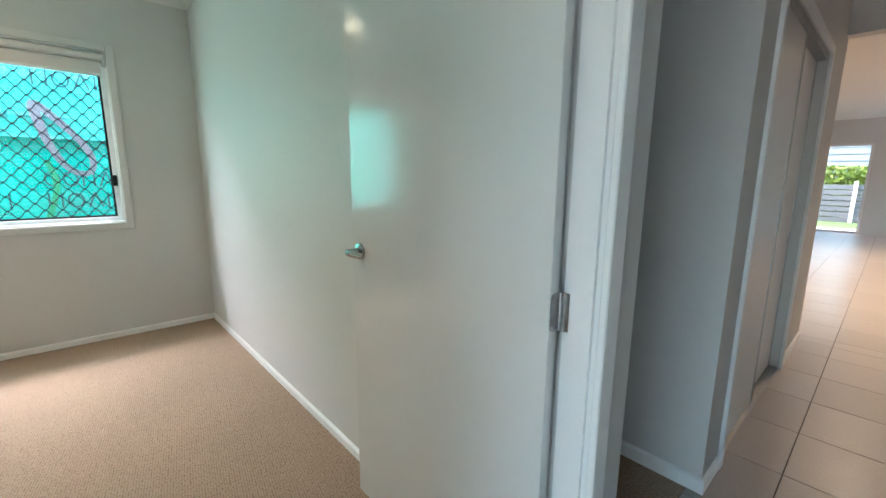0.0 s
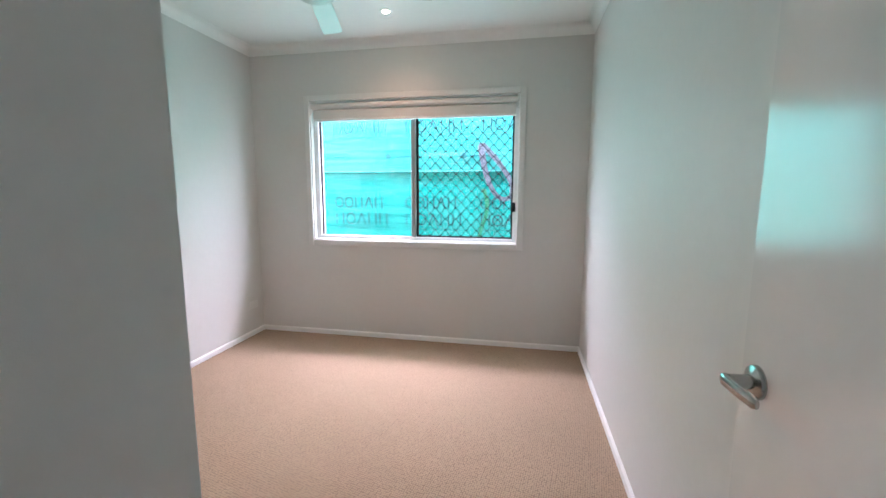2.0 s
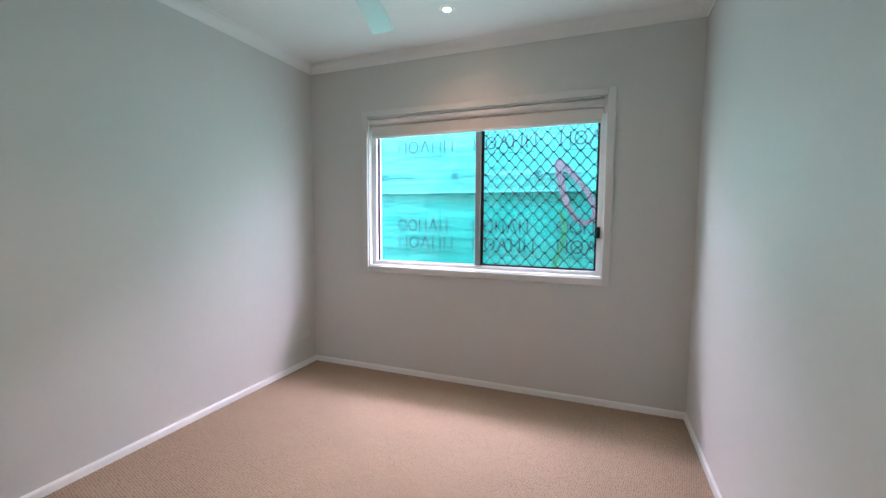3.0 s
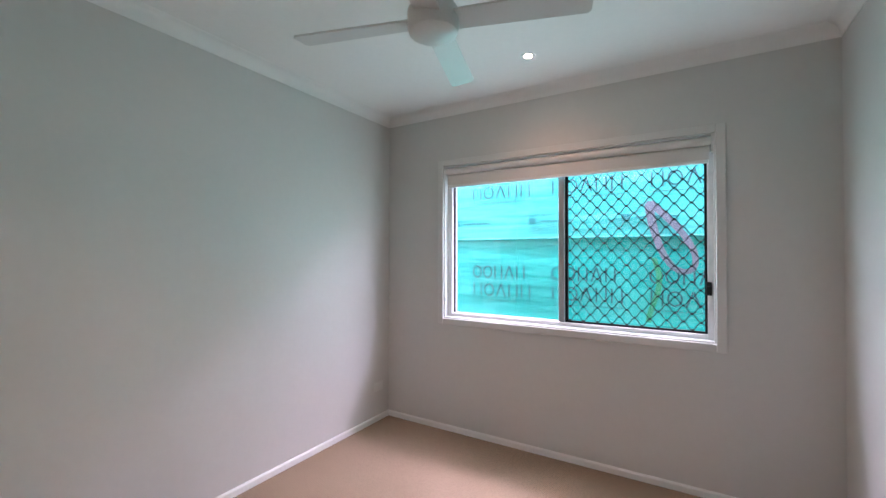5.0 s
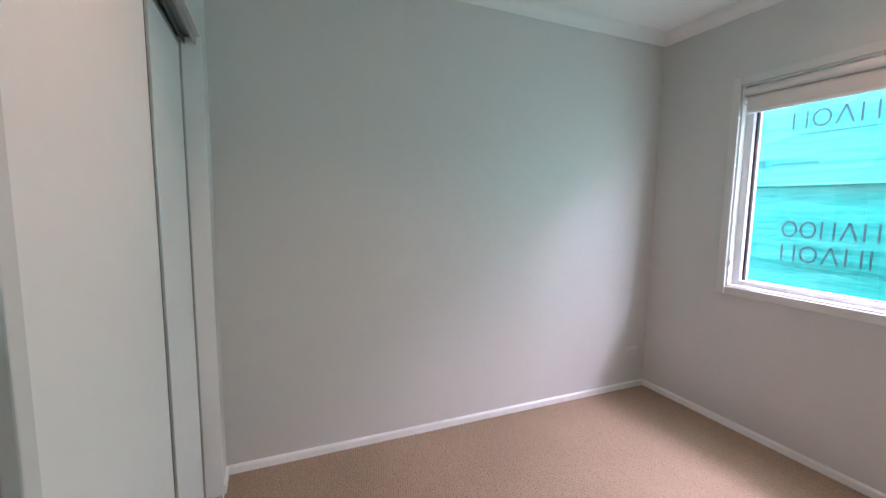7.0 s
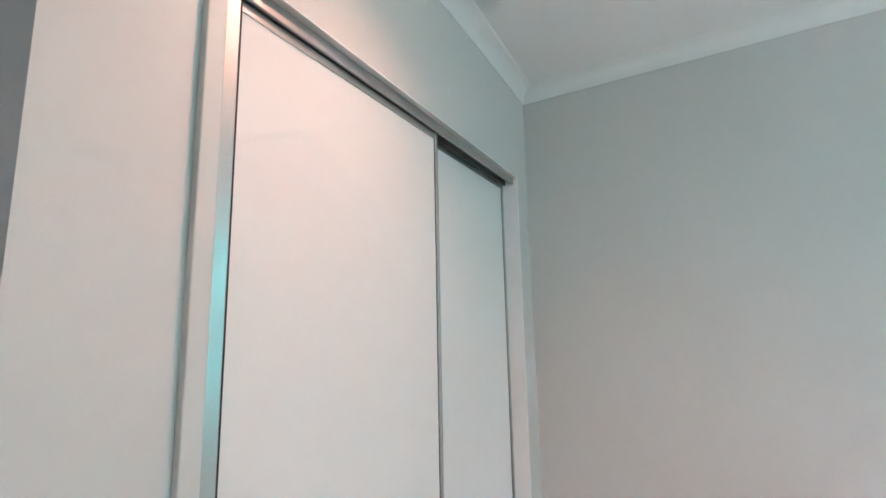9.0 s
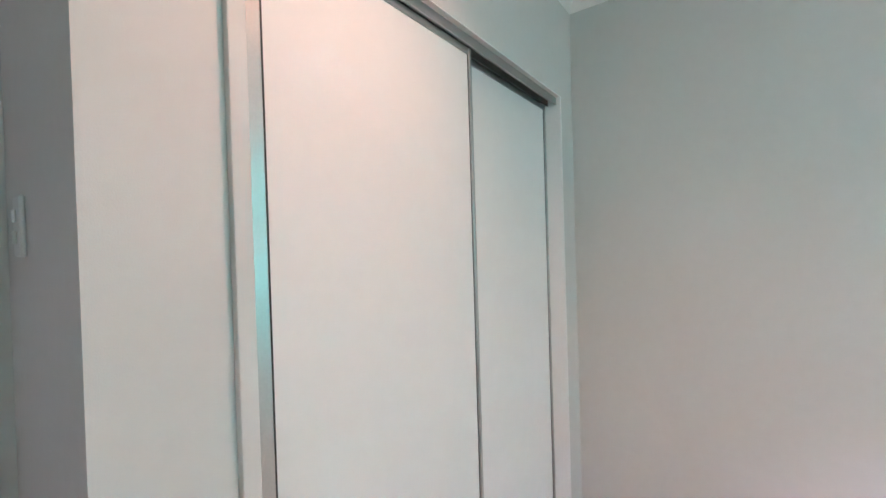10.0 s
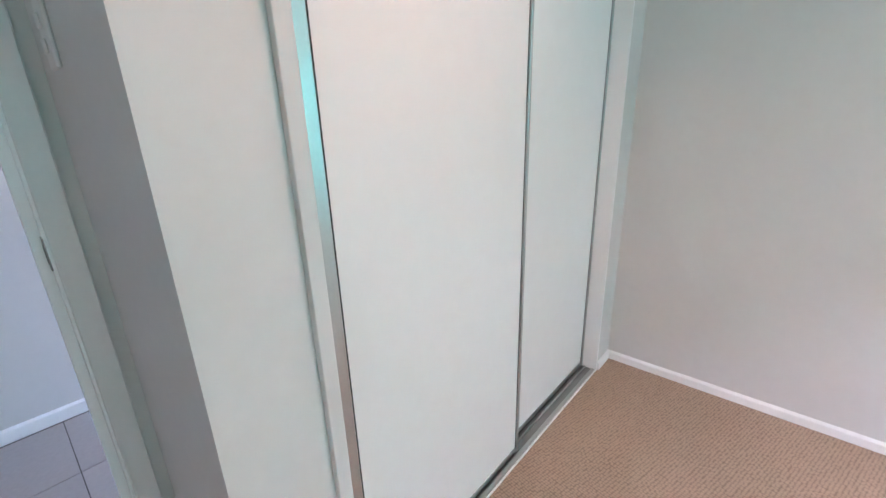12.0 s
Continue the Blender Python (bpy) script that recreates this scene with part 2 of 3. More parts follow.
# ---- plan, metres ----
XL, XR = -2.980, 0.004          # side walls of the bedroom
YW, YR = 3.345, 0.412         # window wall, wardrobe wall
YD, YH = -0.152, -0.262         # door wall: room face, hall face
XN = -1.048                   # side of the wardrobe nib
ZC = 2.65                     # ceiling
ZK = 2.58                     # underside of the cornice
DX0, DX1, DZ = -0.962, -0.044, 2.06   # doorway
RX0, RX1, RZ = -2.818, -1.277, 2.117   # wardrobe opening
WX0, WX1, WZ0, WZ1 = -2.410, -0.541, 0.924, 2.170   # window opening
ZF = 0.022                    # carpet level
SK = 0.068                    # skirting height
HS = -1.40                    # south wall of the hall
LX = 3.46                     # where the hall meets the living room
FX = 13.2                     # far wall of the living room

# ---- structure: bedroom ----
wall_left = structure(boxes("wall_left", M_WALL, [(XL - 0.11, XL, YD, YW + 0.22, 0, ZC)]), "plain off-white painted plasterboard bedroom wall", "wall")
wall_right = structure(boxes("wall_right", M_WALL, [(XR, XR + 0.11, YD, YW + 0.22, 0, ZC)]), "plain off-white painted plasterboard wall behind the open door", "wall")
wall_window = structure(holed_wall("wall_window", M_WALL, XL, XR, YW, YW + 0.22, ZC, WX0, WX1, WZ0, WZ1), "off-white painted wall around the bedroom window", "wall")
wall_wardrobe = structure(holed_wall("wall_wardrobe", M_WALL, XL, XN, YR - 0.09, YR, ZC, RX0, RX1, 0, RZ), "off-white painted wall around the built-in wardrobe", "wall")
wall_nib = structure(boxes("wall_nib", M_WALL, [(XN - 0.09, XN, YD, YR - 0.09, 0, ZC)]), "off-white painted end wall of the wardrobe beside the doorway", "wall")
wall_door = structure(holed_wall("wall_door", M_WALL, -2.98, 0.13, YH, YD, ZC, DX0 - 0.02, DX1 + 0.02, 0, DZ + 0.02), "off-white painted wall with the bedroom doorway", "wall")
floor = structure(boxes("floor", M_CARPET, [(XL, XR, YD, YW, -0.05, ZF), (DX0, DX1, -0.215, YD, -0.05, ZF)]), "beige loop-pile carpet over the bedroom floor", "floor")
ceiling = structure(boxes("ceiling", M_CEIL, [(XL - 0.11, LX, HS - 0.1, YW + 0.22, ZC, ZC + 0.12)]), "flat white painted plasterboard ceiling", "ceiling")


def cornice_section():
    pts = [(0, 0), (0.004, 0)]
    for i in range(9):
        a = math.pi / 2 * i / 8
        pts.append((0.006 + 0.060 * (1 - math.cos(a)), 0.006 + 0.060 * math.sin(a)))
    return pts + [(0.070, 0.070), (0, 0.070)]


bm = bmesh.new()
for p, q in (((XR, YD, ZK), (XR, YW, ZK)), ((XR, YW, ZK), (XL, YW, ZK)), ((XL, YW, ZK), (XL, YR, ZK)), ((XL, YR, ZK), (XN, YR, ZK)),
             ((XN, YR + 0.07, ZK), (XN, YD, ZK)), ((XN, YD, ZK), (XR, YD, ZK))):
    sweep(bm, cornice_section(), p, q)
structure(part("cornice", bm, M_CEIL, smooth=True), "white coved plaster cornice round the bedroom ceiling", "cornice")

SKIRT = [(0, 0), (0.013, 0), (0.013, SK - 0.012), (0.0115, SK - 0.008), (0.003, SK), (0, SK)]
bm = bmesh.new()
for p, q in (((XR, YD, 0), (XR, YW, 0)), ((XR, YW, 0), (XL, YW, 0)), ((XL, YW, 0), (XL, YR, 0)), ((XL, YR, 0), (RX0 - 0.003, YR, 0)),
             ((RX1 + 0.033, YR, 0), (XN + 0.012, YR, 0)), ((XN, YR, 0), (XN, YD, 0))):
    sweep(bm, SKIRT, p, q)
structure(part("baseboard", bm, M_SKIRT), "low white enamelled skirting board round the bedroom", "skirting")


def architrave(name, x0, x1, z1, y, out, width, label, thick=0.018):
    """Three-sided casing round an opening in a wall at y; out is +1 or -1, the way that it stands proud."""
    bm = bmesh.new()
    ya, yb = sorted((y, y + out * thick))
    for a, b in ((x0 - width, x0), (x1, x1 + width)):
        bx(bm, a, b, ya, yb, 0, z1 + width, bevel=0.003)
    bx(bm, x0, x1, ya, yb, z1, z1 + width, bevel=0.003)
    # room side takes the duller paint: shade of the entry nook put into colour
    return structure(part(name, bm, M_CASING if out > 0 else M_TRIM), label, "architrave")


# doorway: liner, stop, casings
jamb = structure(boxes("door_jamb", M_TRIM, [
    (DX0 - 0.02, DX0, YH - 0.002, YD + 0.002, 0, DZ + 0.02), (DX1, DX1 + 0.02, YH - 0.002, YD - 0.024, 0, DZ + 0.02), (DX0, DX1, YH - 0.002, YD + 0.002, DZ, DZ + 0.02),
    (DX0, DX0 + 0.020, YH + 0.004, YD - 0.042, 0, DZ), (DX1 - 0.012, DX1, YH + 0.012, YD - 0.045, 0, DZ)]), "white enamelled timber door jamb with a stop", "door frame")
architrave("trim_door_hall", DX0 + 0.006, DX1 - 0.006, DZ - 0.006, YH, -1, 0.060, "white bevelled casing round the doorway, hall side")
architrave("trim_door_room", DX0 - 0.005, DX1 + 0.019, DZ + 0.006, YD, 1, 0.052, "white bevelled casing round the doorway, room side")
strike = tagged(boxes("strike_plate", M_CHROME, [(DX0 - 0.001, DX0 + 0.003, YD - 0.038, YD - 0.006, 1.03, 1.105)], bevel=0.001), "satin metal strike plate on the white door jamb", "strike plate")

# flat dark patch on the plate, drawn for the shade inside the hole
boxes("latch_hole", M_DARK, [(DX0 + 0.003, DX0 + 0.0035, YD - 0.031, YD - 0.011, 1.045, 1.088)], strike)

# ---- the open door ----
HX, HY = DX1, YD - 0.018
door = thing("door_1", "flush white bedroom door standing open along the wall", "door")
door["kind"] = "structure"
LEAF = 0.83
leaf_y0, leaf_y1 = HY + 0.006, HY + 0.006 + LEAF
boxes("leaf", M_DOOR, [(HX - 0.039, HX - 0.005, leaf_y0, leaf_y1, ZF + 0.012, 2.04)], door, bevel=0.0015)
fx = HX - 0.039
hy, hz = leaf_y1 - 0.050, 1.032
bm = bmesh.new()
lathe(bm, [(0.030, 0), (0.030, 0.004), (0.028, 0.008), (0.018, 0.012), (0.013, 0.013)], Matrix.Translation((fx, hy, hz)) @ Euler((0, radians(-90), 0)).to_matrix().to_4x4())
handle = part("door_handle", bm, M_CHROME, door, "satin chrome lever handle on a round rose", smooth=True)
bm = bmesh.new()
cyl(bm, (fx - 0.010, hy, hz), (fx - 0.046, hy, hz), 0.013, 0.0115)
part("neck", bm, M_CHROME, handle, smooth=True)
bm = bmesh.new()
n_lev = 12
rings = []
for i in range(n_lev + 1):
    u = i / n_lev
    yy = hy + 0.012 - 0.090 * u
    zz = hz - 0.004 * u
    xx = fx - 0.050 + 0.010 * u * u
    hh, tt = 0.0125 - 0.001 * u, 0.0075 - 0.002 * u
    if i in (0, n_lev):
        hh, tt = hh * 0.7, tt * 0.6
    rings.append([bm.verts.new((xx + tt * math.cos(a), yy, zz + hh * math.sin(a))) for a in [2 * math.pi * k / 14 for k in range(14)]])
for a, b in zip(rings, rings[1:]):
    for k in range(14):
        bm.faces.new((a[k], a[(k + 1) % 14], b[(k + 1) % 14], b[k]))
bm.faces.new(rings[0][::-1]); bm.faces.new(rings[-1])
part("lever", bm, M_CHROME, handle, smooth=True)
# hinge between leaf edge and jamb
hg = 0.998
def hinge_leaf(bm, corner, along, thick, width):
    """Thin plate from the pin line, its two outer corners rounded; along and thick are directions."""
    r, h = 0.012, 0.045
    prof = [(0, -h)] + [(width - r + r * math.sin(q), -h + r - r * math.cos(q)) for q in [math.pi / 2 * i / 6 for i in range(7)]]
    prof += [(u, -v) for u, v in prof[::-1]]
    ends = [[bm.verts.new(Vector(corner) + Vector(along) * u + Vector((0, 0, v)) + Vector(thick) * w) for u, v in prof] for w in (0, 0.0025)]
    n = len(prof)
    bm.faces.new(ends[0][::-1]); bm.faces.new(ends[1])
    for i in range(n):
        bm.faces.new((ends[0][i], ends[0][(i + 1) % n], ends[1][(i + 1) % n], ends[1][i]))


bm = bmesh.new()
hinge_leaf(bm, (HX - 0.004, leaf_y0 - 0.002, hg), (-1, 0, 0), (0, 1, 0), 0.032)
hinge = part("hinge", bm, M_CHROME, door, "satin steel butt hinge with rounded corners")
bm = bmesh.new()
hinge_leaf(bm, (HX - 0.0025, HY - 0.003, hg), (0, -1, 0), (1, 0, 0), 0.042)
part("jamb_plate", bm, M_CHROME, hinge)
for k in range(5):
    bm = bmesh.new()
    z0 = hg - 0.045 + k * 0.018
    cyl(bm, (HX - 0.004, HY, z0 + 0.0008), (HX - 0.004, HY, z0 + 0.0172), 0.0058, seg=14)
    part("knuckle", bm, M_CHROME, hinge, smooth=True)
for dy in (-0.015, -0.034):
    for dz in (-0.03, 0.0, 0.03):
        bm = bmesh.new()
        cyl(bm, (HX - 0.0024, HY + dy, hg + dz), (HX - 0.0042, HY + dy, hg + dz), 0.0035, 0.003, seg=10)
        part("screw", bm, M_CHROME, hinge, smooth=True)

door.matrix_world = Matrix.Translation((HX, HY, 0)) @ pose(0, 0, 0, 0, 0, 1.0) @ Matrix.Translation((-HX, -HY, 0))

# ---- window ----
win = structure(new("window_1"), "white aluminium sliding window with one screened sash", "window")
YG = YW + 0.062   # plane of the glass
bm = bmesh.new()
aw = 0.046
ya, yb = YW - 0.016, YW
for a in ((WX0 - aw, WX0 + 0.004, ya, yb, WZ0 - aw, WZ1 + aw), (WX1 - 0.004, WX1 + aw, ya, yb, WZ0 - aw, WZ1 + aw),
          (WX0 + 0.004, WX1 - 0.004, ya, yb, WZ0 - aw, WZ0 + 0.004), (WX0 + 0.004, WX1 - 0.004, ya, yb, WZ1 - 0.004, WZ1 + aw)):
    bx(bm, *a, bevel=0.004, seg=2)
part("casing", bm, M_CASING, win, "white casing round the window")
RV = 0.014
boxes("reveal", M_TRIM, [
    (WX0, WX0 + RV, YW + 0.001, YG - 0.02, WZ0, WZ1), (WX1 - RV, WX1, YW + 0.001, YG - 0.02, WZ0, WZ1),
    (WX0 + RV, WX1 - RV, YW + 0.001, YG - 0.02, WZ1 - RV, WZ1)], win)
boxes("sill", M_TRIM, [(WX0 + RV, WX1 - RV, YW - 0.004, YG - 0.02, WZ0, WZ0 + 0.016)], win, bevel=0.003)
FX0, FX1, FZ0, FZ1 = WX0, WX1, WZ0, WZ1
fw = 0.046
boxes("window_frame", M_FRAME, [
    (FX0, FX0 + fw + 0.012, YG - 0.02, YG + 0.07, FZ0, FZ1), (FX1 - fw, FX1, YG - 0.02, YG + 0.07, FZ0, FZ1),
    (FX0 + fw + 0.012, FX1 - fw, YG - 0.02, YG + 0.07, FZ0, FZ0 + fw), (FX0 + fw + 0.012, FX1 - fw, YG - 0.02, YG + 0.07, FZ1 - fw, FZ1),
    (FX0 + fw + 0.012, FX1 - fw, YG - 0.026, YG - 0.02, FZ0 + 0.012, FZ0 + 0.02)], win, bevel=0.002)
MX0, MX1 = -1.480, -1.436
boxes("mullion", M_FRAME_SHADED, [(MX0, MX1, YG - 0.016, YG + 0.05, FZ0 + fw, FZ1 - fw)], win, bevel=0.003)
GX0, GX1, GZ0, GZ1 = FX0 + fw + 0.012, FX1 - fw, FZ0 + fw, FZ1 - fw
boxes("gasket", M_DARK, [(GX0, GX0 + 0.009, YG + 0.008, YG + 0.03, GZ0, GZ1), (GX0 + 0.009, MX0, YG + 0.012, YG + 0.03, GZ0, GZ0 + 0.004)], win, "black rubber glazing gasket")
for a, b, yy in ((GX0 + 0.002, MX0 + 0.01, YG + 0.018), (MX1 - 0.01, GX1 - 0.002, YG + 0.046)):
    pane = boxes("pane", M_GLASS, [(a, b, yy, yy + 0.004, GZ0, GZ1)], win, "clear window glass")
    pane.visible_shadow = False
# security screen
sx0, sx1, sz0, sz1 = MX1 + 0.001, GX1 + 0.006, FZ0 + fw - 0.006, GZ1 + 0.004
SY = YG + 0.004
sb = 0.020
screen = boxes("security_screen", M_BLACK, [
    (sx0, sx0 + sb, SY - 0.008, SY + 0.010, sz0, sz1), (sx1 - sb, sx1, SY - 0.008, SY + 0.010, sz0, sz1),
    (sx0 + sb, sx1 - sb, SY - 0.008, SY + 0.010, sz0, sz0 + sb), (sx0 + sb, sx1 - sb, SY - 0.008, SY + 0.010, sz1 - sb, sz1)], win, "black framed diamond grille security screen", bevel=0.002)
CW, CH = 0.092, 0.098


def grille_curve(i, sgn, z_from, z_to, steps=6):
    """One strand that climbs from knot to knot with a gentle ogee between them."""
    pts = []
    h = CH / 2
    k0, k1 = math.floor(z_from / h) - 1, math.ceil(z_to / h) + 1
    for k in range(k0, k1):
        for s in range(steps):
            u = s / steps
            e = u - 0.095 * math.sin(2 * math.pi * u)
            pts.append((i * CW + sgn * (k + u) * CW / 2, (k + e) * h))
    return pts


gx0, gx1, gz0, gz1 = sx0 + 0.012, sx1 - 0.012, sz0 + 0.012, sz1 - 0.012
for sgn in (1, -1):
    for i in range(-40, 40):
        pts = [(gx0 + 0.02 + x, gz0 + 0.01 + z) for x, z in grille_curve(i, sgn, 0, gz1 - gz0)]
        run = [p for p in pts if gx0 <= p[0] <= gx1 and gz0 <= p[1] <= gz1]
        if len(run) < 3:
            continue
        bm = bmesh.new()
        tube(bm, [(x, SY + 0.001 * sgn, z) for x, z in run], 0.0030, 4)
        part("wire", bm, M_BLACK, screen)
bm = bmesh.new()
for k in range(0, 60):
    for j in range(0, 40):
        x, z = gx0 + 0.02 + (j - 1) * CW / 2, gz0 + 0.01 + (k - 1) * CH / 2
        if (j + k) % 2 == 0 and gx0 <= x <= gx1 and gz0 <= z <= gz1:
            bmesh.ops.create_icosphere(bm, subdivisions=1, radius=0.0088, matrix=Matrix.Translation((x, SY, z)) @ Matrix.Diagonal((1, 0.6, 1, 1)))
tagged(part("knots", bm, M_BLACK, screen), kind="stuff")
lock = boxes("sash_lock", M_BLACK, [(GX1 - 0.008, GX1 + 0.022, YG - 0.034, YG - 0.014, 1.205, 1.285)], win, "small black sash lock", bevel=0.003)
boxes("latch", M_BLACK, [(GX1 + 0.000, GX1 + 0.013, YG - 0.044, YG - 0.034, 1.23, 1.262)], lock, bevel=0.003)

# roller blind, rolled up
blind = thing("roller_blind", "cream double roller blind rolled up at the window head", "blind")
bx0, bx1 = WX0 + RV + 0.012, WX1 - RV - 0.012
bm = bmesh.new(); cyl(bm, (bx0, YW + 0.004, WZ1 - 0.048), (bx1, YW + 0.004, WZ1 - 0.048), 0.026, seg=28)
part("front_roll", bm, M_BLIND, blind, smooth=True)
bm = bmesh.new(); cyl(bm, (bx0 + 0.012, YW + 0.022, WZ1 - 0.092), (bx1 - 0.012, YW + 0.022, WZ1 - 0.092), 0.022, seg=28)
part("rear_roll", bm, M_BLIND, blind, smooth=True)
boxes("fabric_drop", M_BLIND, [(bx0 + 0.012, bx1 - 0.012, YW + 0.001, YW + 0.0025, WZ1 - 0.160, WZ1 - 0.09)], blind)
boxes("bottom_rail", M_PLASTIC, [(bx0 + 0.012, bx1 - 0.012, YW - 0.004, YW + 0.007, WZ1 - 0.180, WZ1 - 0.158)], blind, bevel=0.004)
for a in (WX0 + RV, WX1 - RV - 0.012):
    boxes("bracket", M_PLASTIC, [(a, a + 0.011, YW - 0.014, YW + 0.036, WZ1 - 0.116, WZ1 - RV - 0.002)], blind, bevel=0.002)
bm = bmesh.new()
tube(bm, [(WX0 + RV + 0.007, YW + 0.004, WZ1 - 0.07 - 0.1 * k) for k in range(0, 10)], 0.0016, 6)
part("chain", bm, M_PLASTIC, blind)
boxes("chain_holder", M_PLASTIC, [(WX0 + RV, WX0 + RV + 0.012, YW - 0.004, YW + 0.012, WZ0 + 0.14, WZ0 + 0.175)], blind, bevel=0.002)

# ---- built-in wardrobe ----
bm = bmesh.new()
bx(bm, RX1, RX1 + 0.033, YR, YR + 0.018, 0, RZ + 0.012, bevel=0.0025, seg=2)
structure(part("trim_wardrobe", bm, M_WALL), "off-white cover strip beside the wardrobe opening", "trim")
bm = bmesh.new()
bx(bm, RX0 - 0.003, RX0, YR, YR + 0.003, 0, RZ + 0.003)
bx(bm, RX0, RX1, YR, YR + 0.003, RZ, RZ + 0.003)
structure(part("corner_bead", bm, M_TRIM), "thin white corner bead round the wardrobe opening", "trim")
robe = thing("built_in_wardrobe", "built-in wardrobe with two white sliding doors, closed", "wardrobe")
boxes("jamb_liner", M_TRIM, [(RX0, RX0 + 0.010, YR - 0.10, YR + 0.004, 0, RZ)], robe)
boxes("jamb_liner", M_TRIM, [(RX1 - 0.006, RX1, YR - 0.10, YR + 0.004, 0, RZ)], robe)
head = boxes("head_track", M_ALU, [(RX0 + 0.010, RX1 - 0.006, YR - 0.024, YR - 0.016, RZ - 0.034, RZ)], robe, "satin aluminium head track", bevel=0.002)
boxes("track_plate", M_ALU_DARK, [(RX0 + 0.010, RX1 - 0.006, YR - 0.10, YR - 0.024, RZ - 0.006, RZ)], head)
boxes("track_web", M_ALU_DARK, [(RX0 + 0.010, RX1 - 0.006, YR - 0.060, YR - 0.057, RZ - 0.034, RZ - 0.006)], head)
foot = boxes("floor_track", M_ALU_DARK, [(RX0 + 0.010, RX1 - 0.006, YR - 0.10, YR - 0.002, 0, ZF + 0.002)], robe, "satin aluminium floor track")
boxes("track_lip", M_ALU, [(RX0 + 0.010, RX1 - 0.006, YR - 0.022, YR - 0.004, ZF + 0.002, ZF + 0.007)], foot, bevel=0.001)
boxes("track_web", M_ALU, [(RX0 + 0.010, RX1 - 0.006, YR - 0.058, YR - 0.052, ZF + 0.002, ZF + 0.008)], foot)
boxes("carpet_trim", M_TRIM, [(RX0, RX1, YR - 0.001, YR + 0.004, 0, ZF + 0.008)], robe)


def sliding_door(x0, x1, y, parent, z0, z1, sw=0.018, proud=0.0):
    """Framed sliding panel; the closing stile can stand proud as a grip."""
    d = boxes("sliding_door", M_PANEL, [(x0 + 0.016, x1 - sw + 0.002, y - 0.006, y + 0.004, z0 + 0.02, z1 - 0.02)], parent, "smooth white wardrobe door panel")
    for a, b, c in ((x0, x0 + 0.018, 1), (x1 - sw, x1, -1)):
        bm = bmesh.new()
        f = y + (proud if c < 0 else 0)
        prof = [(a, y - 0.014), (b, y - 0.014), (b, f + 0.0105 - 0.235 * (b - a - 0.0035)), (b - 0.0015, f + 0.012 - 0.235 * (b - a - 0.0035)), (a + 0.002, f + 0.012), (a, f + 0.0105)]
        if c > 0:
            prof = [(a + b - px, py) for px, py in prof[::-1]]
        lo, hi = [[bm.verts.new((px, py, zz)) for px, py in prof] for zz in (z0, z1)]
        bm.faces.new(lo[::-1]); bm.faces.new(hi)
        for i in range(6):
            bm.faces.new((lo[i], lo[(i + 1) % 6], hi[(i + 1) % 6], hi[i]))
        part("stile", bm, M_ALU, d, "satin aluminium door stile")
    # dark strips drawn for the shaded gap between stile and panel
    for a, w, f in ((x0 + 0.018, 0.0025, 0), (x1 - sw - 0.007, 0.007, proud)):
        boxes("gasket", M_DARK, [(a, a + w, y + 0.0038, y + 0.0052 + f, z0 + 0.02, z1 - 0.02)], d)
    boxes("rail", M_ALU, [(x0 + 0.018, x1 - sw, y - 0.012, y + 0.007, z0, z0 + 0.02)], d)
    boxes("rail", M_ALU, [(x0 + 0.018, x1 - sw, y - 0.012, y + 0.007, z1 - 0.02, z1)], d)
    return d


sliding_door(-2.077, RX1 - 0.010, YR - 0.036, robe, ZF + 0.010, RZ - 0.036, 0.0275, 0.021)
sliding_door(RX0 + 0.010, -2.044, YR - 0.080, robe, ZF + 0.010, RZ - 0.030)

# ---- ceiling fan ----
FCX, FCY, FZ = -1.50, 1.765, 2.325
fan = thing("ceiling_fan", "white four-blade ceiling fan, at rest", "ceiling fan")
bm = bmesh.new()
lathe(bm, [(0.02, -0.062), (0.07, -0.058), (0.092, -0.045), (0.098, -0.02), (0.098, 0.035), (0.085, 0.055), (0.03, 0.065)], Matrix.Translation((FCX, FCY, FZ)), 40)
part("motor_housing", bm, M_FAN, fan, smooth=True)
bm = bmesh.new(); cyl(bm, (FCX, FCY, FZ + 0.06), (FCX, FCY, ZC - 0.03), 0.013)
part("downrod", bm, M_FAN, fan, smooth=True)
bm = bmesh.new()
lathe(bm, [(0.03, ZC - 0.075), (0.055, ZC - 0.055), (0.062, ZC - 0.02), (0.062, ZC)], Matrix.Translation((FCX, FCY, 0)), 32)
part("canopy", bm, M_FAN, fan, smooth=True)
for k in range(4):
    m = Matrix.Translation((FCX, FCY, FZ)) @ Euler((0, 0, radians(107 + 90 * k))).to_matrix().to_4x4() @ Euler((radians(-11), 0, 0)).to_matrix().to_4x4()
    bm = bmesh.new()
    L0, L1, wd = 0.085, 0.57, 0.058
    out = [(L0, -wd * 0.85), (L1 - 0.012, -wd), (L1, -wd + 0.012), (L1, wd - 0.012), (L1 - 0.012, wd), (L0, wd * 0.85)]
    lo = [bm.verts.new(m @ Vector((x, y, -0.004))) for x, y in out]
    hi = [bm.verts.new(m @ Vector((x, y, 0.004))) for x, y in out]
    bm.faces.new(lo[::-1]); bm.faces.new(hi)
    for i in range(6):
        bm.faces.new((lo[i], lo[(i + 1) % 6], hi[(i + 1) % 6], hi[i]))
    part("blade", bm, M_FAN, fan)


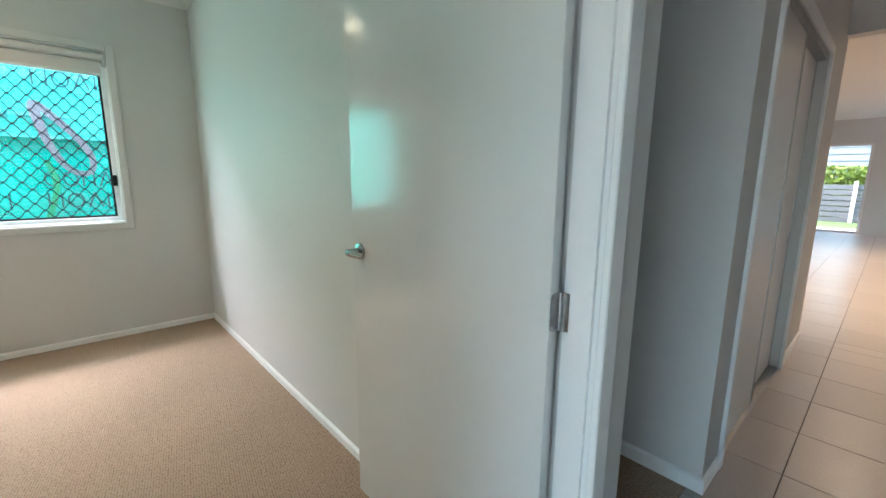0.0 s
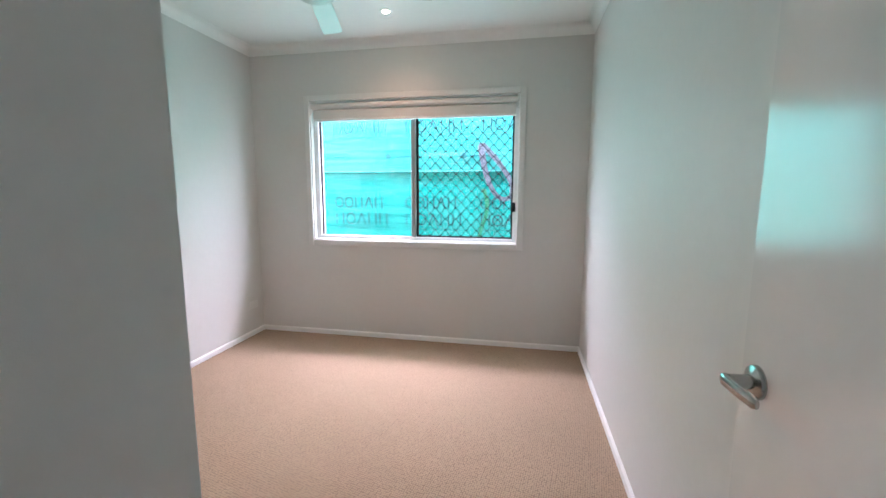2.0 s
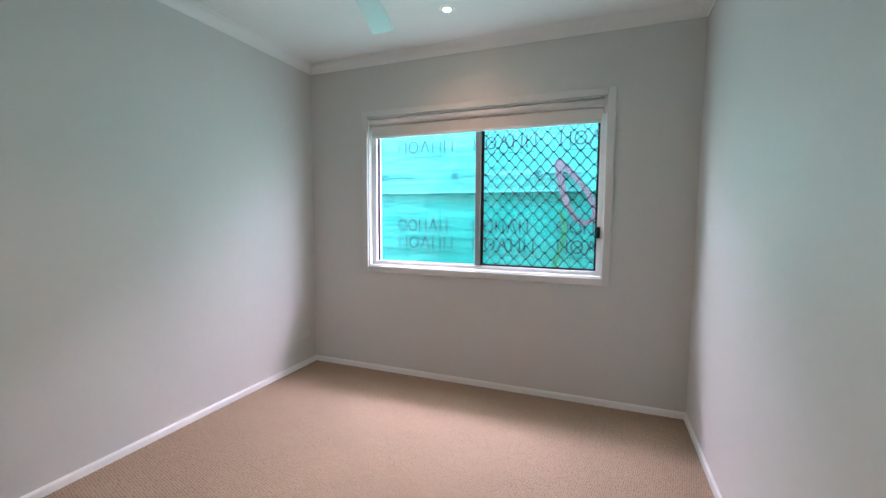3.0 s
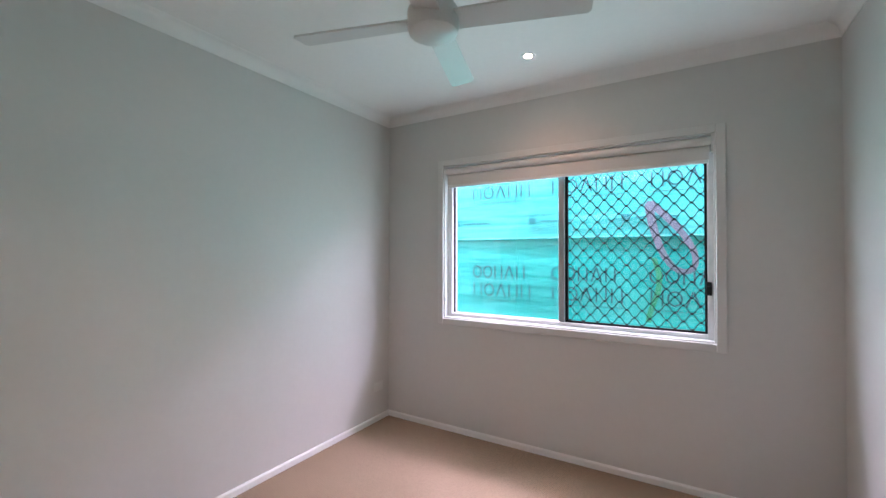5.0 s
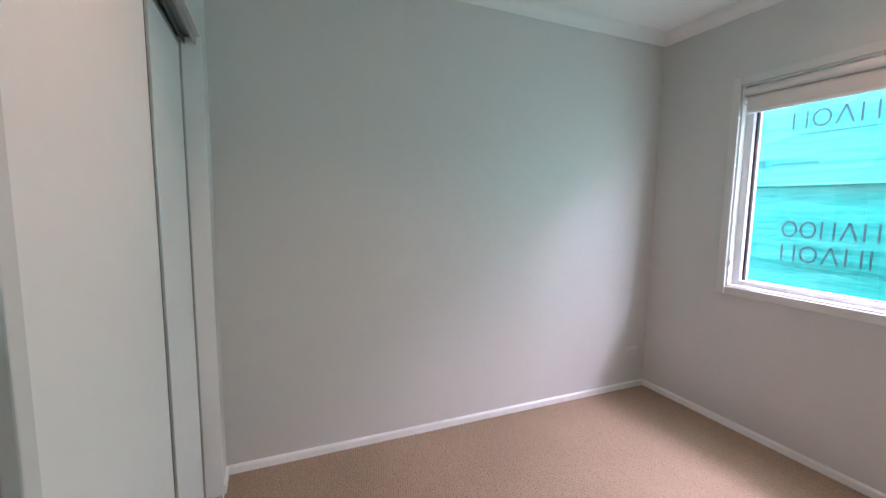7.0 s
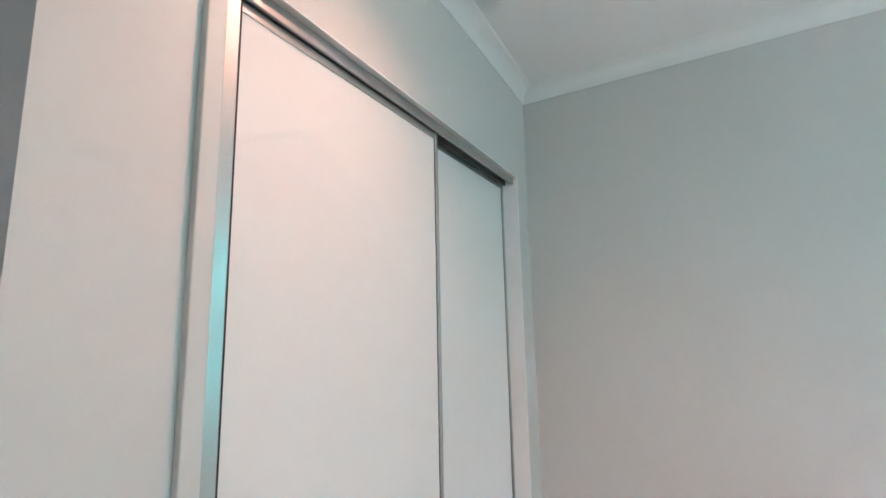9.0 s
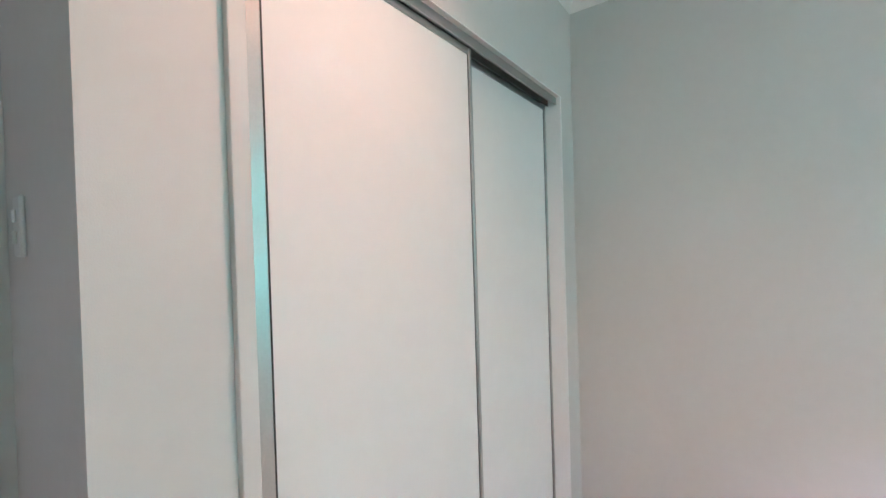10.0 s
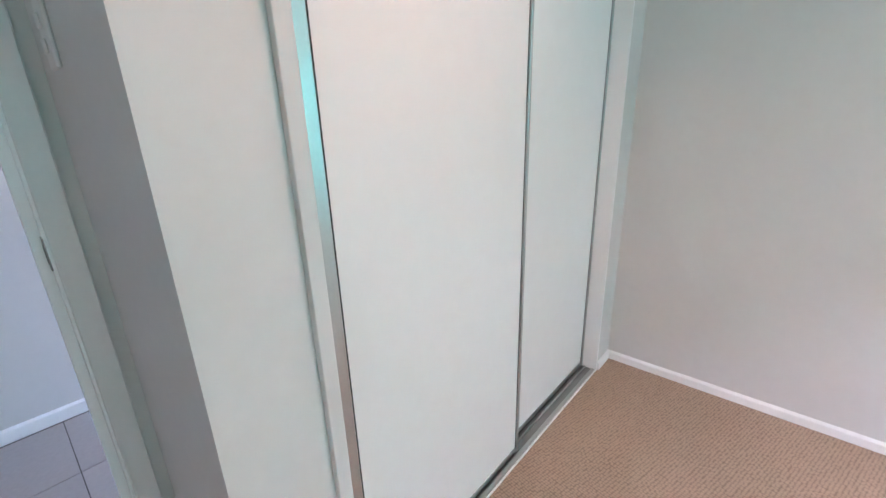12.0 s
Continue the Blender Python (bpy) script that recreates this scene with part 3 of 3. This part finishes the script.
# ---- downlights ----
def downlight(x, y, zc, watts, color=WARM, beam=145):
    t = thing("downlight", "small round recessed downlight, lit warm", "downlight", "recessed downlights")
    bm = bmesh.new()
    lathe(bm, [(0.023, -0.0025), (0.034, -0.005), (0.044, -0.005), (0.046, -0.002), (0.046, 0.0), (0.023, 0.0)], Matrix.Translation((x, y, zc)), 32)
    part("trim_ring", bm, M_PLASTIC, t, smooth=True)
    bm = bmesh.new()
    lathe(bm, [(0.001, -0.0048), (0.021, -0.0042), (0.023, -0.003), (0.022, -0.0005)], Matrix.Translation((x, y, zc)), 24)
    part("lens", bm, M_LAMP, t, "glowing warm lens", smooth=True)
    spot(x, y, zc - 0.02, watts, color, beam)
    return t


downlight(-1.508, 2.837, ZC, 1.1)
downlight(-1.508, 0.92, ZC, 3.4, WARM, 128)

# ---- electrical plates ----
sock = thing("power_outlet", "white double power outlet low on the wall", "power outlet")
boxes("plate", M_OUTLET, [(XL, XL + 0.009, 3.145, 3.26, 0.275, 0.347)], sock, bevel=0.003)
for yy in (3.17, 3.225):
    boxes("rocker", M_OUTLET, [(XL + 0.009, XL + 0.012, yy, yy + 0.014, 0.323, 0.337)], sock, bevel=0.001)
switch = thing("light_switch", "white light switch plate on the wall beside the doorway", "light switch")
boxes("plate", M_OUTLET, [(XN, XN + 0.008, -0.015, 0.057, 1.43, 1.545)], switch, bevel=0.003)
boxes("rocker", M_OUTLET, [(XN + 0.008, XN + 0.014, 0.013, 0.027, 1.495, 1.52)], switch, bevel=0.002)
boxes("rocker", M_OUTLET, [(XN + 0.008, XN + 0.014, 0.013, 0.027, 1.455, 1.48)], switch, bevel=0.002)

# ---- hall ----
structure(boxes("wall_hall_south", M_WALL, [(-2.70, LX, HS - 0.1, HS, 0, ZC)]), "off-white painted hall wall", "wall")
# unseen end of the hall, left open to bring daylight along it
structure(boxes("wall_hall_west", M_WALL, [(-2.80, -2.70, HS - 0.1, YH, 2.1, ZC), (-2.80, -2.70, HS - 0.1, HS + 0.1, 0, 2.1), (-2.80, -2.70, YH - 0.1, YH, 0, 2.1)]), "off-white painted end wall of the hall", "wall")
CX0, CX1, CZ = 1.24, 2.66, 2.05
structure(holed_wall("wall_cupboard", M_WALL, 0.975, LX, -0.265, -0.165, ZC, CX0, CX1, 0, CZ), "off-white painted wall round the hall cupboard", "wall")
structure(boxes("wall_alcove_side", M_WALL, [(0.975, 1.075, -0.165, 0.80, 0, ZC)]), "off-white painted side wall of the hall alcove", "wall")
structure(boxes("wall_alcove", M_WALL, [(0.114, 1.075, 0.80, 0.90, 0, ZC)]), "off-white painted back wall of the hall alcove", "wall")
structure(boxes("wall_cupboard_back", M_WALL, [(1.075, LX, 0.35, 0.42, 0, ZC)]), "plain back wall of the hall cupboard", "wall")
structure(boxes("floor_alcove", M_CARPET, [(0.114, 0.975, -0.215, 0.80, -0.05, 0)]), "beige carpet in the hall alcove", "floor")
bm = bmesh.new()
for p, q in (((-2.70, HS, 0), (LX, HS, 0)), ((0.975, -0.277, 0), (0.975, 0.80, 0)), ((CX0 - 0.05, -0.265, 0), (0.963, -0.265, 0)), ((LX, -0.265, 0), (CX1 + 0.05, -0.265, 0))):
    sweep(bm, SKIRT, p, q)
structure(part("baseboard_hall", bm, M_TRIM), "low white skirting board along the hall", "skirting")
architrave("trim_cupboard", CX0, CX1, CZ, -0.265, -1, 0.045, "white casing round the hall cupboard")
cup = thing("hall_cupboard", "hall linen cupboard with two white sliding doors", "cupboard")
boxes("head_track", M_ALU_DARK, [(CX0, CX1, -0.258, -0.18, CZ - 0.035, CZ)], cup)
boxes("floor_track", M_ALU_DARK, [(CX0, CX1, -0.262, -0.18, 0, 0.012)], cup)
for a, b, y in ((CX0 + 0.002, 1.97, -0.238), (1.94, CX1 - 0.002, -0.205)):
    d = boxes("sliding_door", M_PANEL, [(a + 0.018, b - 0.018, y - 0.004, y + 0.006, 0.014, CZ - 0.037)], cup)
    for c in (a, b - 0.018):
        boxes("stile", M_ALU, [(c, c + 0.018, y - 0.010, y + 0.012, 0.014, CZ - 0.037)], d, bevel=0.002)
structure(boxes("beam_hall", M_WALL, [(LX - 0.12, LX, HS, -0.265, 2.30, ZC)]), "painted bulkhead between hall and living room", "beam")

# ---- living room ----
LY0, LY1, LZ = -4.6, 2.6, 2.72
GY0, GY1, GZ = -0.17, 0.72, 2.15
structure(boxes("wall_living_far", M_WALL, [(FX, FX + 0.2, LY0, GY0, 0, LZ), (FX, FX + 0.2, GY1, LY1, 0, LZ), (FX, FX + 0.2, GY0, GY1, GZ, LZ)]), "off-white far wall of the living room with a glazed door", "wall")
structure(boxes("wall_living_north", M_WALL, [(LX, FX, LY1, LY1 + 0.1, 0, LZ), (LX - 0.1, LX, 0.42, LY1, 0, LZ)]), "off-white living room wall", "wall")
# wall out of view; the opening is added to let daylight in
structure(boxes("wall_living_south", M_WALL, [(LX, 5.0, LY0 - 0.1, LY0, 0, LZ), (11.5, FX, LY0 - 0.1, LY0, 0, LZ), (5.0, 11.5, LY0 - 0.1, LY0, 2.2, LZ), (5.0, 9.5, LY0 - 0.1, LY0, 0, 2.2), (LX - 0.1, LX, LY0, HS - 0.1, 0, LZ)]), "off-white living room wall, unseen, its opening added for daylight", "wall")
structure(boxes("ceiling_living", M_CEIL, [(LX, FX + 0.2, LY0 - 0.1, LY1 + 0.1, LZ, LZ + 0.12)]), "flat white living room ceiling", "ceiling")
glz = structure(new("door_2"), "white framed glazed door to the garden", "door")
boxes("frame", M_FRAME, [(FX + 0.05, FX + 0.12, GY0, GY0 + 0.05, 0, GZ), (FX + 0.05, FX + 0.12, GY1 - 0.05, GY1, 0, GZ), (FX + 0.05, FX + 0.12, GY0 + 0.05, GY1 - 0.05, GZ - 0.05, GZ), (FX + 0.05, FX + 0.12, GY0 + 0.05, GY1 - 0.05, 0, 0.05)], glz)
g = boxes("pane", M_GLASS, [(FX + 0.08, FX + 0.085, GY0 + 0.05, GY1 - 0.05, 0.05, GZ - 0.05)], glz)
g.visible_shadow = False
downlight(5.6, -0.7, LZ, 30, LIVING_WARM)
downlight(8.6, -0.7, LZ, 30, LIVING_WARM)

# ---- outside ----
structure(boxes("ground", M_GROUND, [(-400, 400, -400, 400, -0.40, -0.25)]), "bare trampled ground outside the house", "ground")
structure(boxes("wall_outer", M_BRICK, [(XL - 0.11, LX, YW + 0.22, YW + 0.24, -0.25, WZ0 - 0.05), (XL - 0.11, WX0 - 0.02, YW + 0.22, YW + 0.24, WZ0 - 0.05, 2.72), (WX1 + 0.02, LX, YW + 0.22, YW + 0.24, WZ0 - 0.05, 2.72),
                                        (WX0 - 0.02, WX1 + 0.02, YW + 0.22, YW + 0.24, WZ1 + 0.05, 2.72)]), "rough outer face of the house wall", "wall")
# eave out of view, added to cut off the steep sky light at the window
eave = structure(new("eave"), "plain unseen eave with fascia and gutter, added to narrow the sky light", "eave")
boxes("soffit", M_CEIL, [(XL - 0.11, LX, YW + 0.24, YW + 0.50, 2.42, 2.435)], eave)
boxes("fascia", M_FRAME, [(XL - 0.11, LX, YW + 0.50, YW + 0.52, 2.39, 2.60)], eave)
boxes("gutter", M_FRAME, [(XL - 0.11, LX, YW + 0.52, YW + 0.525, 2.45, 2.57), (XL - 0.11, LX, YW + 0.525, YW + 0.62, 2.45, 2.455), (XL - 0.11, LX, YW + 0.62, YW + 0.625, 2.45, 2.57)], eave)
boxes("roof_edge", M_FENCE, [(XL - 0.11, LX, YW + 0.24, YW + 0.62, 2.61, 2.66)], eave)
YV = 5.0
house = thing("neighbour_house", "neighbouring house under construction, clad in teal wrap", "house")
ZS = 1.632


def wrap_sheet(name, z0, z1, y, parent, material, label):
    """A taut sheet with soft horizontal ripples, more of them towards its lapped edge."""
    bm = bmesh.new()
    nx, nz = 90, 110
    rows = []
    for j in range(nz + 1):
        z = z0 + (z1 - z0) * j / nz
        row = []
        for i in range(nx + 1):
            x = -7 + 12 * i / nx
            slack = math.exp(-((z - ZS - 0.16) / 0.13) ** 2) if y < YV else 0.35 * math.exp(-((z - 1.38) / 0.06) ** 2)
            d = 0.010 * noise.noise((x * 0.5, z * 4.0, y)) + 0.006 * noise.noise((x * 1.7, z * 9.0, y + 3))
            d += slack * (0.016 * noise.noise((x * 0.55, z * 13.0, y + 7)) + 0.006 * noise.noise((x * 1.1, z * 26.0, y + 9)))
            row.append(bm.verts.new((x, y + d, z)))
        rows.append(row)
    for a, b in zip(rows, rows[1:]):
        for i in range(nx):
            bm.faces.new((a[i], a[i + 1], b[i + 1], b[i]))
    return part(name, bm, material, parent, label, smooth=True)


wrap_low = wrap_sheet("wrap_sheet", -0.25, ZS + 0.02, YV, house, M_WRAP, "teal plastic building wrap")
wrap_up = wrap_sheet("wrap_sheet", ZS, 3.02, YV - 0.035, house, M_WRAP_LIT, "creased teal building wrap, brighter daylight put into its paler colour")
boxes("framing", M_BRICK, [(-7, 5, YV + 0.03, YV + 0.15, -0.25, 3.02)], house)
# seam fold in the same paler colour, for the highlight along it
bm = bmesh.new()
tube(bm, [(-7 + 12 * i / 60, YV - 0.045 + 0.006 * noise.noise((i * 0.3, 0, 0)), ZS + 0.008 * noise.noise((i * 0.2, 1, 0))) for i in range(61)], 0.012, 8)
part("lap_fold", bm, M_WRAP_LIT, house, smooth=True)


def print_block(x, z, y, parent):
    """Builder's mark as plain rings, wedges and upright bars in two rows over a line of dashes."""
    bm = bmesh.new()
    t = 0.017

    def ring(a, w, zz, h, q0, q1):
        n = 24
        rims = [[bm.verts.new((a + w / 2 + (w / 2 - e) * math.cos(q), y - 0.003, zz + (h / 2 - e) * math.sin(q))) for q in [q0 + (q1 - q0) * m / n for m in range(n + 1)]] for e in (0, t)]
        for m in range(n):
            bm.faces.new((rims[0][m], rims[0][m + 1], rims[1][m + 1], rims[1][m]))

    def stroke(x0, z0, x1, z1, wide=t):
        d = Vector((x1 - x0, z1 - z0)).normalized() * wide / 2
        bm.faces.new([bm.verts.new((px, y - 0.003, pz)) for px, pz in ((x0 - d.y, z0 + d.x), (x0 + d.y, z0 - d.x), (x1 + d.y, z1 - d.x), (x1 - d.y, z1 + d.x))])

    for zz, wid, h, kinds in ((z + 0.220, 0.69, 0.150, "rrbwb"), (z + 0.006, 0.76, 0.150, "brwbb")):
        step = wid / 5
        for k, kind in enumerate(kinds):
            a, w = x + 0.02 + k * step, step * 0.74
            lo, hi = zz - h / 2, zz + h / 2
            if kind == "r":
                ring(a - 0.01, w + 0.02, zz, h, 0, 2 * math.pi)
            elif kind == "w":
                stroke(a, lo, a + w / 2, hi)
                stroke(a + w / 2, hi, a + w, lo)
            else:
                stroke(a + t / 2, lo, a + t / 2, hi)
                stroke(a + w - t / 2, lo, a + w - t / 2, hi)
    rnd = random.Random(5)
    q = x + 0.03
    while q < x + 0.72:
        w = rnd.uniform(0.03, 0.10)
        stroke(q, z - 0.115, min(q + w, x + 0.74), z - 0.115, 0.008)
        q += w + 0.014
    return part("printed_mark", bm, M_PRINT, parent, "dark teal printed mark")


for k in range(-2, 4):
    print_block(-2.975 + 0.972 * k, 1.02, YV - 0.034, house)
    print_block(-2.965 + 0.972 * k, 2.18, YV - 0.068, house)
    bm = bmesh.new()
    bx(bm, -2.24 + 0.972 * k, -2.16 + 0.972 * k, YV - 0.070, YV - 0.067, 1.79, 1.86)
    bx(bm, -2.11 + 0.972 * k, -1.75 + 0.972 * k, YV - 0.070, YV - 0.067, 1.81, 1.83)
    part("printed_label", bm, M_PRINT2, house)


def strap(name, label, pts, w, material):
    bm = bmesh.new()
    prev = None
    for (x, y, z), (nx, nz) in pts:
        row = [bm.verts.new((x + nx * w / 2 * s, y + dy, z + nz * w / 2 * s)) for s, dy in ((-1, 0), (1, 0), (1, 0.004), (-1, 0.004))]
        if prev:
            for i in range(4):
                bm.faces.new((prev[i], prev[(i + 1) % 4], row[(i + 1) % 4], row[i]))
        prev = row
    return tagged(part(name, bm, material), label, "strap")


loop = []
for i in range(49):
    a = 2 * math.pi * i / 48
    k = 0.30 + 0.70 * (1 - math.cos(a)) / 2
    u, v = 0.165 * math.sin(a) * k, 0.36 * math.cos(a)
    du, dv = 0.165 * (math.cos(a) * k + math.sin(a) * 0.35 * math.sin(a)), -0.36 * math.sin(a)
    ca, sa = math.cos(radians(27)), math.sin(radians(27))
    n_ = Vector((dv, -du)).normalized() * (0.75 + 0.45 * math.cos(a * 0.5) ** 2 * (1 if a > math.pi else 0.6))
    loop.append(((-0.845 + u * ca - v * sa, YV - 0.075 - 0.03 * math.sin(a / 2), 1.62 + u * sa + v * ca), (n_.x * ca - n_.y * sa, n_.x * sa + n_.y * ca)))
strap("strap_loop", "lilac strap hanging in a loop against the teal wrap", loop, 0.068, M_LOOP)
strap("strap_tail", "thin green strap hanging against the teal wrap", [((-0.98 + 0.05 * math.sin(i * 0.5), YV - 0.082, 1.42 - 0.07 * i), (1, 0)) for i in range(10)], 0.05, M_GREEN)

# garden behind the living room
structure(boxes("lawn", M_GRASS, [(14.6, 17.0, -6, 8, -0.25, -0.02)]), "strip of green lawn", "lawn")
structure(boxes("patio", M_TILE, [(FX + 0.2, 14.6, -6, 8, -0.25, -0.01)]), "pale patio paving outside the glazed door", "pavement")
fence = thing("fence", "grey horizontal board fence with pale posts", "fence")
for k in range(7):
    boxes("board", M_FENCE, [(17.0, 17.03, -6, 8, -0.02 + k * 0.17, 0.125 + k * 0.17)], fence)
for yy in (-3, -1, 0.15, 2.2, 4):
    boxes("post", M_FRAME, [(16.93, 17.0, yy, yy + 0.09, -0.2, 1.25)], fence)


def shrub(x, y, z, h, seed):
    rnd = random.Random(seed)
    t = thing("garden_shrub", "leafy yellow-green shrub above the fence", "shrub", "shrubs behind the fence")
    bm = bmesh.new()
    for k in range(7):
        a = rnd.uniform(0, 6.28)
        tube(bm, [(x, y, z), (x + 0.15 * math.cos(a), y + 0.2 * math.sin(a), z + h * 0.6), (x + 0.4 * math.cos(a), y + 0.5 * math.sin(a), z + h)], 0.012, 5)
    part("stems", bm, M_LEAF, t)
    vs, fs = [], []
    for k in range(2600):
        a, r, hh = rnd.uniform(0, 6.28), rnd.uniform(0.1, 1) ** 0.6, rnd.uniform(0.25, 1.1)
        c = Vector((x + 0.5 * r * math.cos(a), y + 0.6 * r * math.sin(a), z + h * hh))
        d = Vector((rnd.uniform(-1, 1), rnd.uniform(-1, 1), rnd.uniform(-0.6, 0.9))).normalized() * rnd.uniform(0.10, 0.26)
        s = d.cross(Vector((rnd.uniform(-1, 1), rnd.uniform(-1, 1), 1))).normalized() * 0.034
        i = len(vs)
        vs += [c - d / 2, c + s, c + d / 2, c - s]
        fs.append((i, i + 1, i + 2, i + 3))
    me = bpy.data.meshes.new("foliage")
    me.from_pydata([tuple(v) for v in vs], [], fs)
    me.materials.append(M_LEAF)
    o = new("foliage", me)
    o.parent = t


for k, (yy, h) in enumerate(((-0.4, 1.5), (0.5, 1.8), (1.2, 1.3))):
    shrub(17.7, yy, -0.25, h, k)
far = thing("far_house", "pale weatherboard house beyond the fence", "house")
for k in range(12):
    boxes("board", M_FAR, [(20.94, 21.05, -6, 8, k * 0.25 - 0.25, k * 0.25 - 0.04)], far)
boxes("wall", M_FAR, [(21.05, 21.3, -6, 8, -0.25, 2.8)], far)

# ---- hall and living room tiles ----
structure(boxes("floor_hall", M_GROUT, [(-2.70, LX, HS, -0.215, -0.05, -0.003)]), "pale ceramic tiles with dark grout in the hall", "floor")
hall_floor = bpy.data.objects["floor_hall"]
structure(boxes("floor_living", M_GROUT, [(LX, FX, LY0, LY1, -0.05, -0.003)]), "pale ceramic tiles with dark grout in the living room", "floor")
living_floor = bpy.data.objects["floor_living"]
T, G = 0.45, 0.004
tile_meshes = {}


def tile(x0, x1, y0, y1, parent):
    key = (round(x1 - x0, 3), round(y1 - y0, 3))
    if key not in tile_meshes:
        bm = bmesh.new()
        bx(bm, 0, key[0], 0, key[1], -0.010, 0.0)
        top = [f for f in bm.faces if f.normal.z > 0.5]
        bmesh.ops.inset_region(bm, faces=top, thickness=0.0015, depth=0.0)
        for f in top:
            for v in f.verts:
                v.co.z += 0.0006
        me = bpy.data.meshes.new("tile")
        bm.to_mesh(me)
        bm.free()
        me.materials.append(M_TILE)
        tile_meshes[key] = me
    o = new("tile", tile_meshes[key])
    o.parent = parent
    o.location = (x0, y0, 0)


def cuts(a, b, origin):
    k = math.floor((a - origin) / T)
    out = []
    while origin + k * T < b:
        p, q = max(a, origin + k * T), min(b, origin + (k + 1) * T)
        if q - p > 0.02:
            out.append((p + G / 2, q - G / 2))
        k += 1
    return out


XO, YO = -0.880, -1.378
for p, q in cuts(-2.70, LX, XO):
    for r, s in cuts(HS + 0.012, -0.215, YO):
        tile(p, q, r, s, hall_floor)
for p, q in cuts(LX, 9.0, XO):
    for r, s in cuts(-2.2, 1.2, YO):
        tile(p, q, r, s, living_floor)
vs, fs = [], []
for p, q in cuts(LX, FX, XO):
    for r, s in cuts(LY0, LY1, YO):
        if q < 9.01 and r > -2.21 and s < 1.21:
            continue
        i = len(vs)
        vs += [(p, r, 0), (q, r, 0), (q, s, 0), (p, s, 0), (p, r, -0.01), (q, r, -0.01), (q, s, -0.01), (p, s, -0.01)]
        fs += [(i, i + 1, i + 2, i + 3), (i, i + 4, i + 5, i + 1), (i + 1, i + 5, i + 6, i + 2), (i + 2, i + 6, i + 7, i + 3), (i + 3, i + 7, i + 4, i)]
me = bpy.data.meshes.new("far_tiles")
me.from_pydata(vs, [], fs)
me.materials.append(M_TILE)
far_tiles = new("far_tiles", me)
far_tiles.parent = living_floor
tagged(far_tiles, kind="stuff")
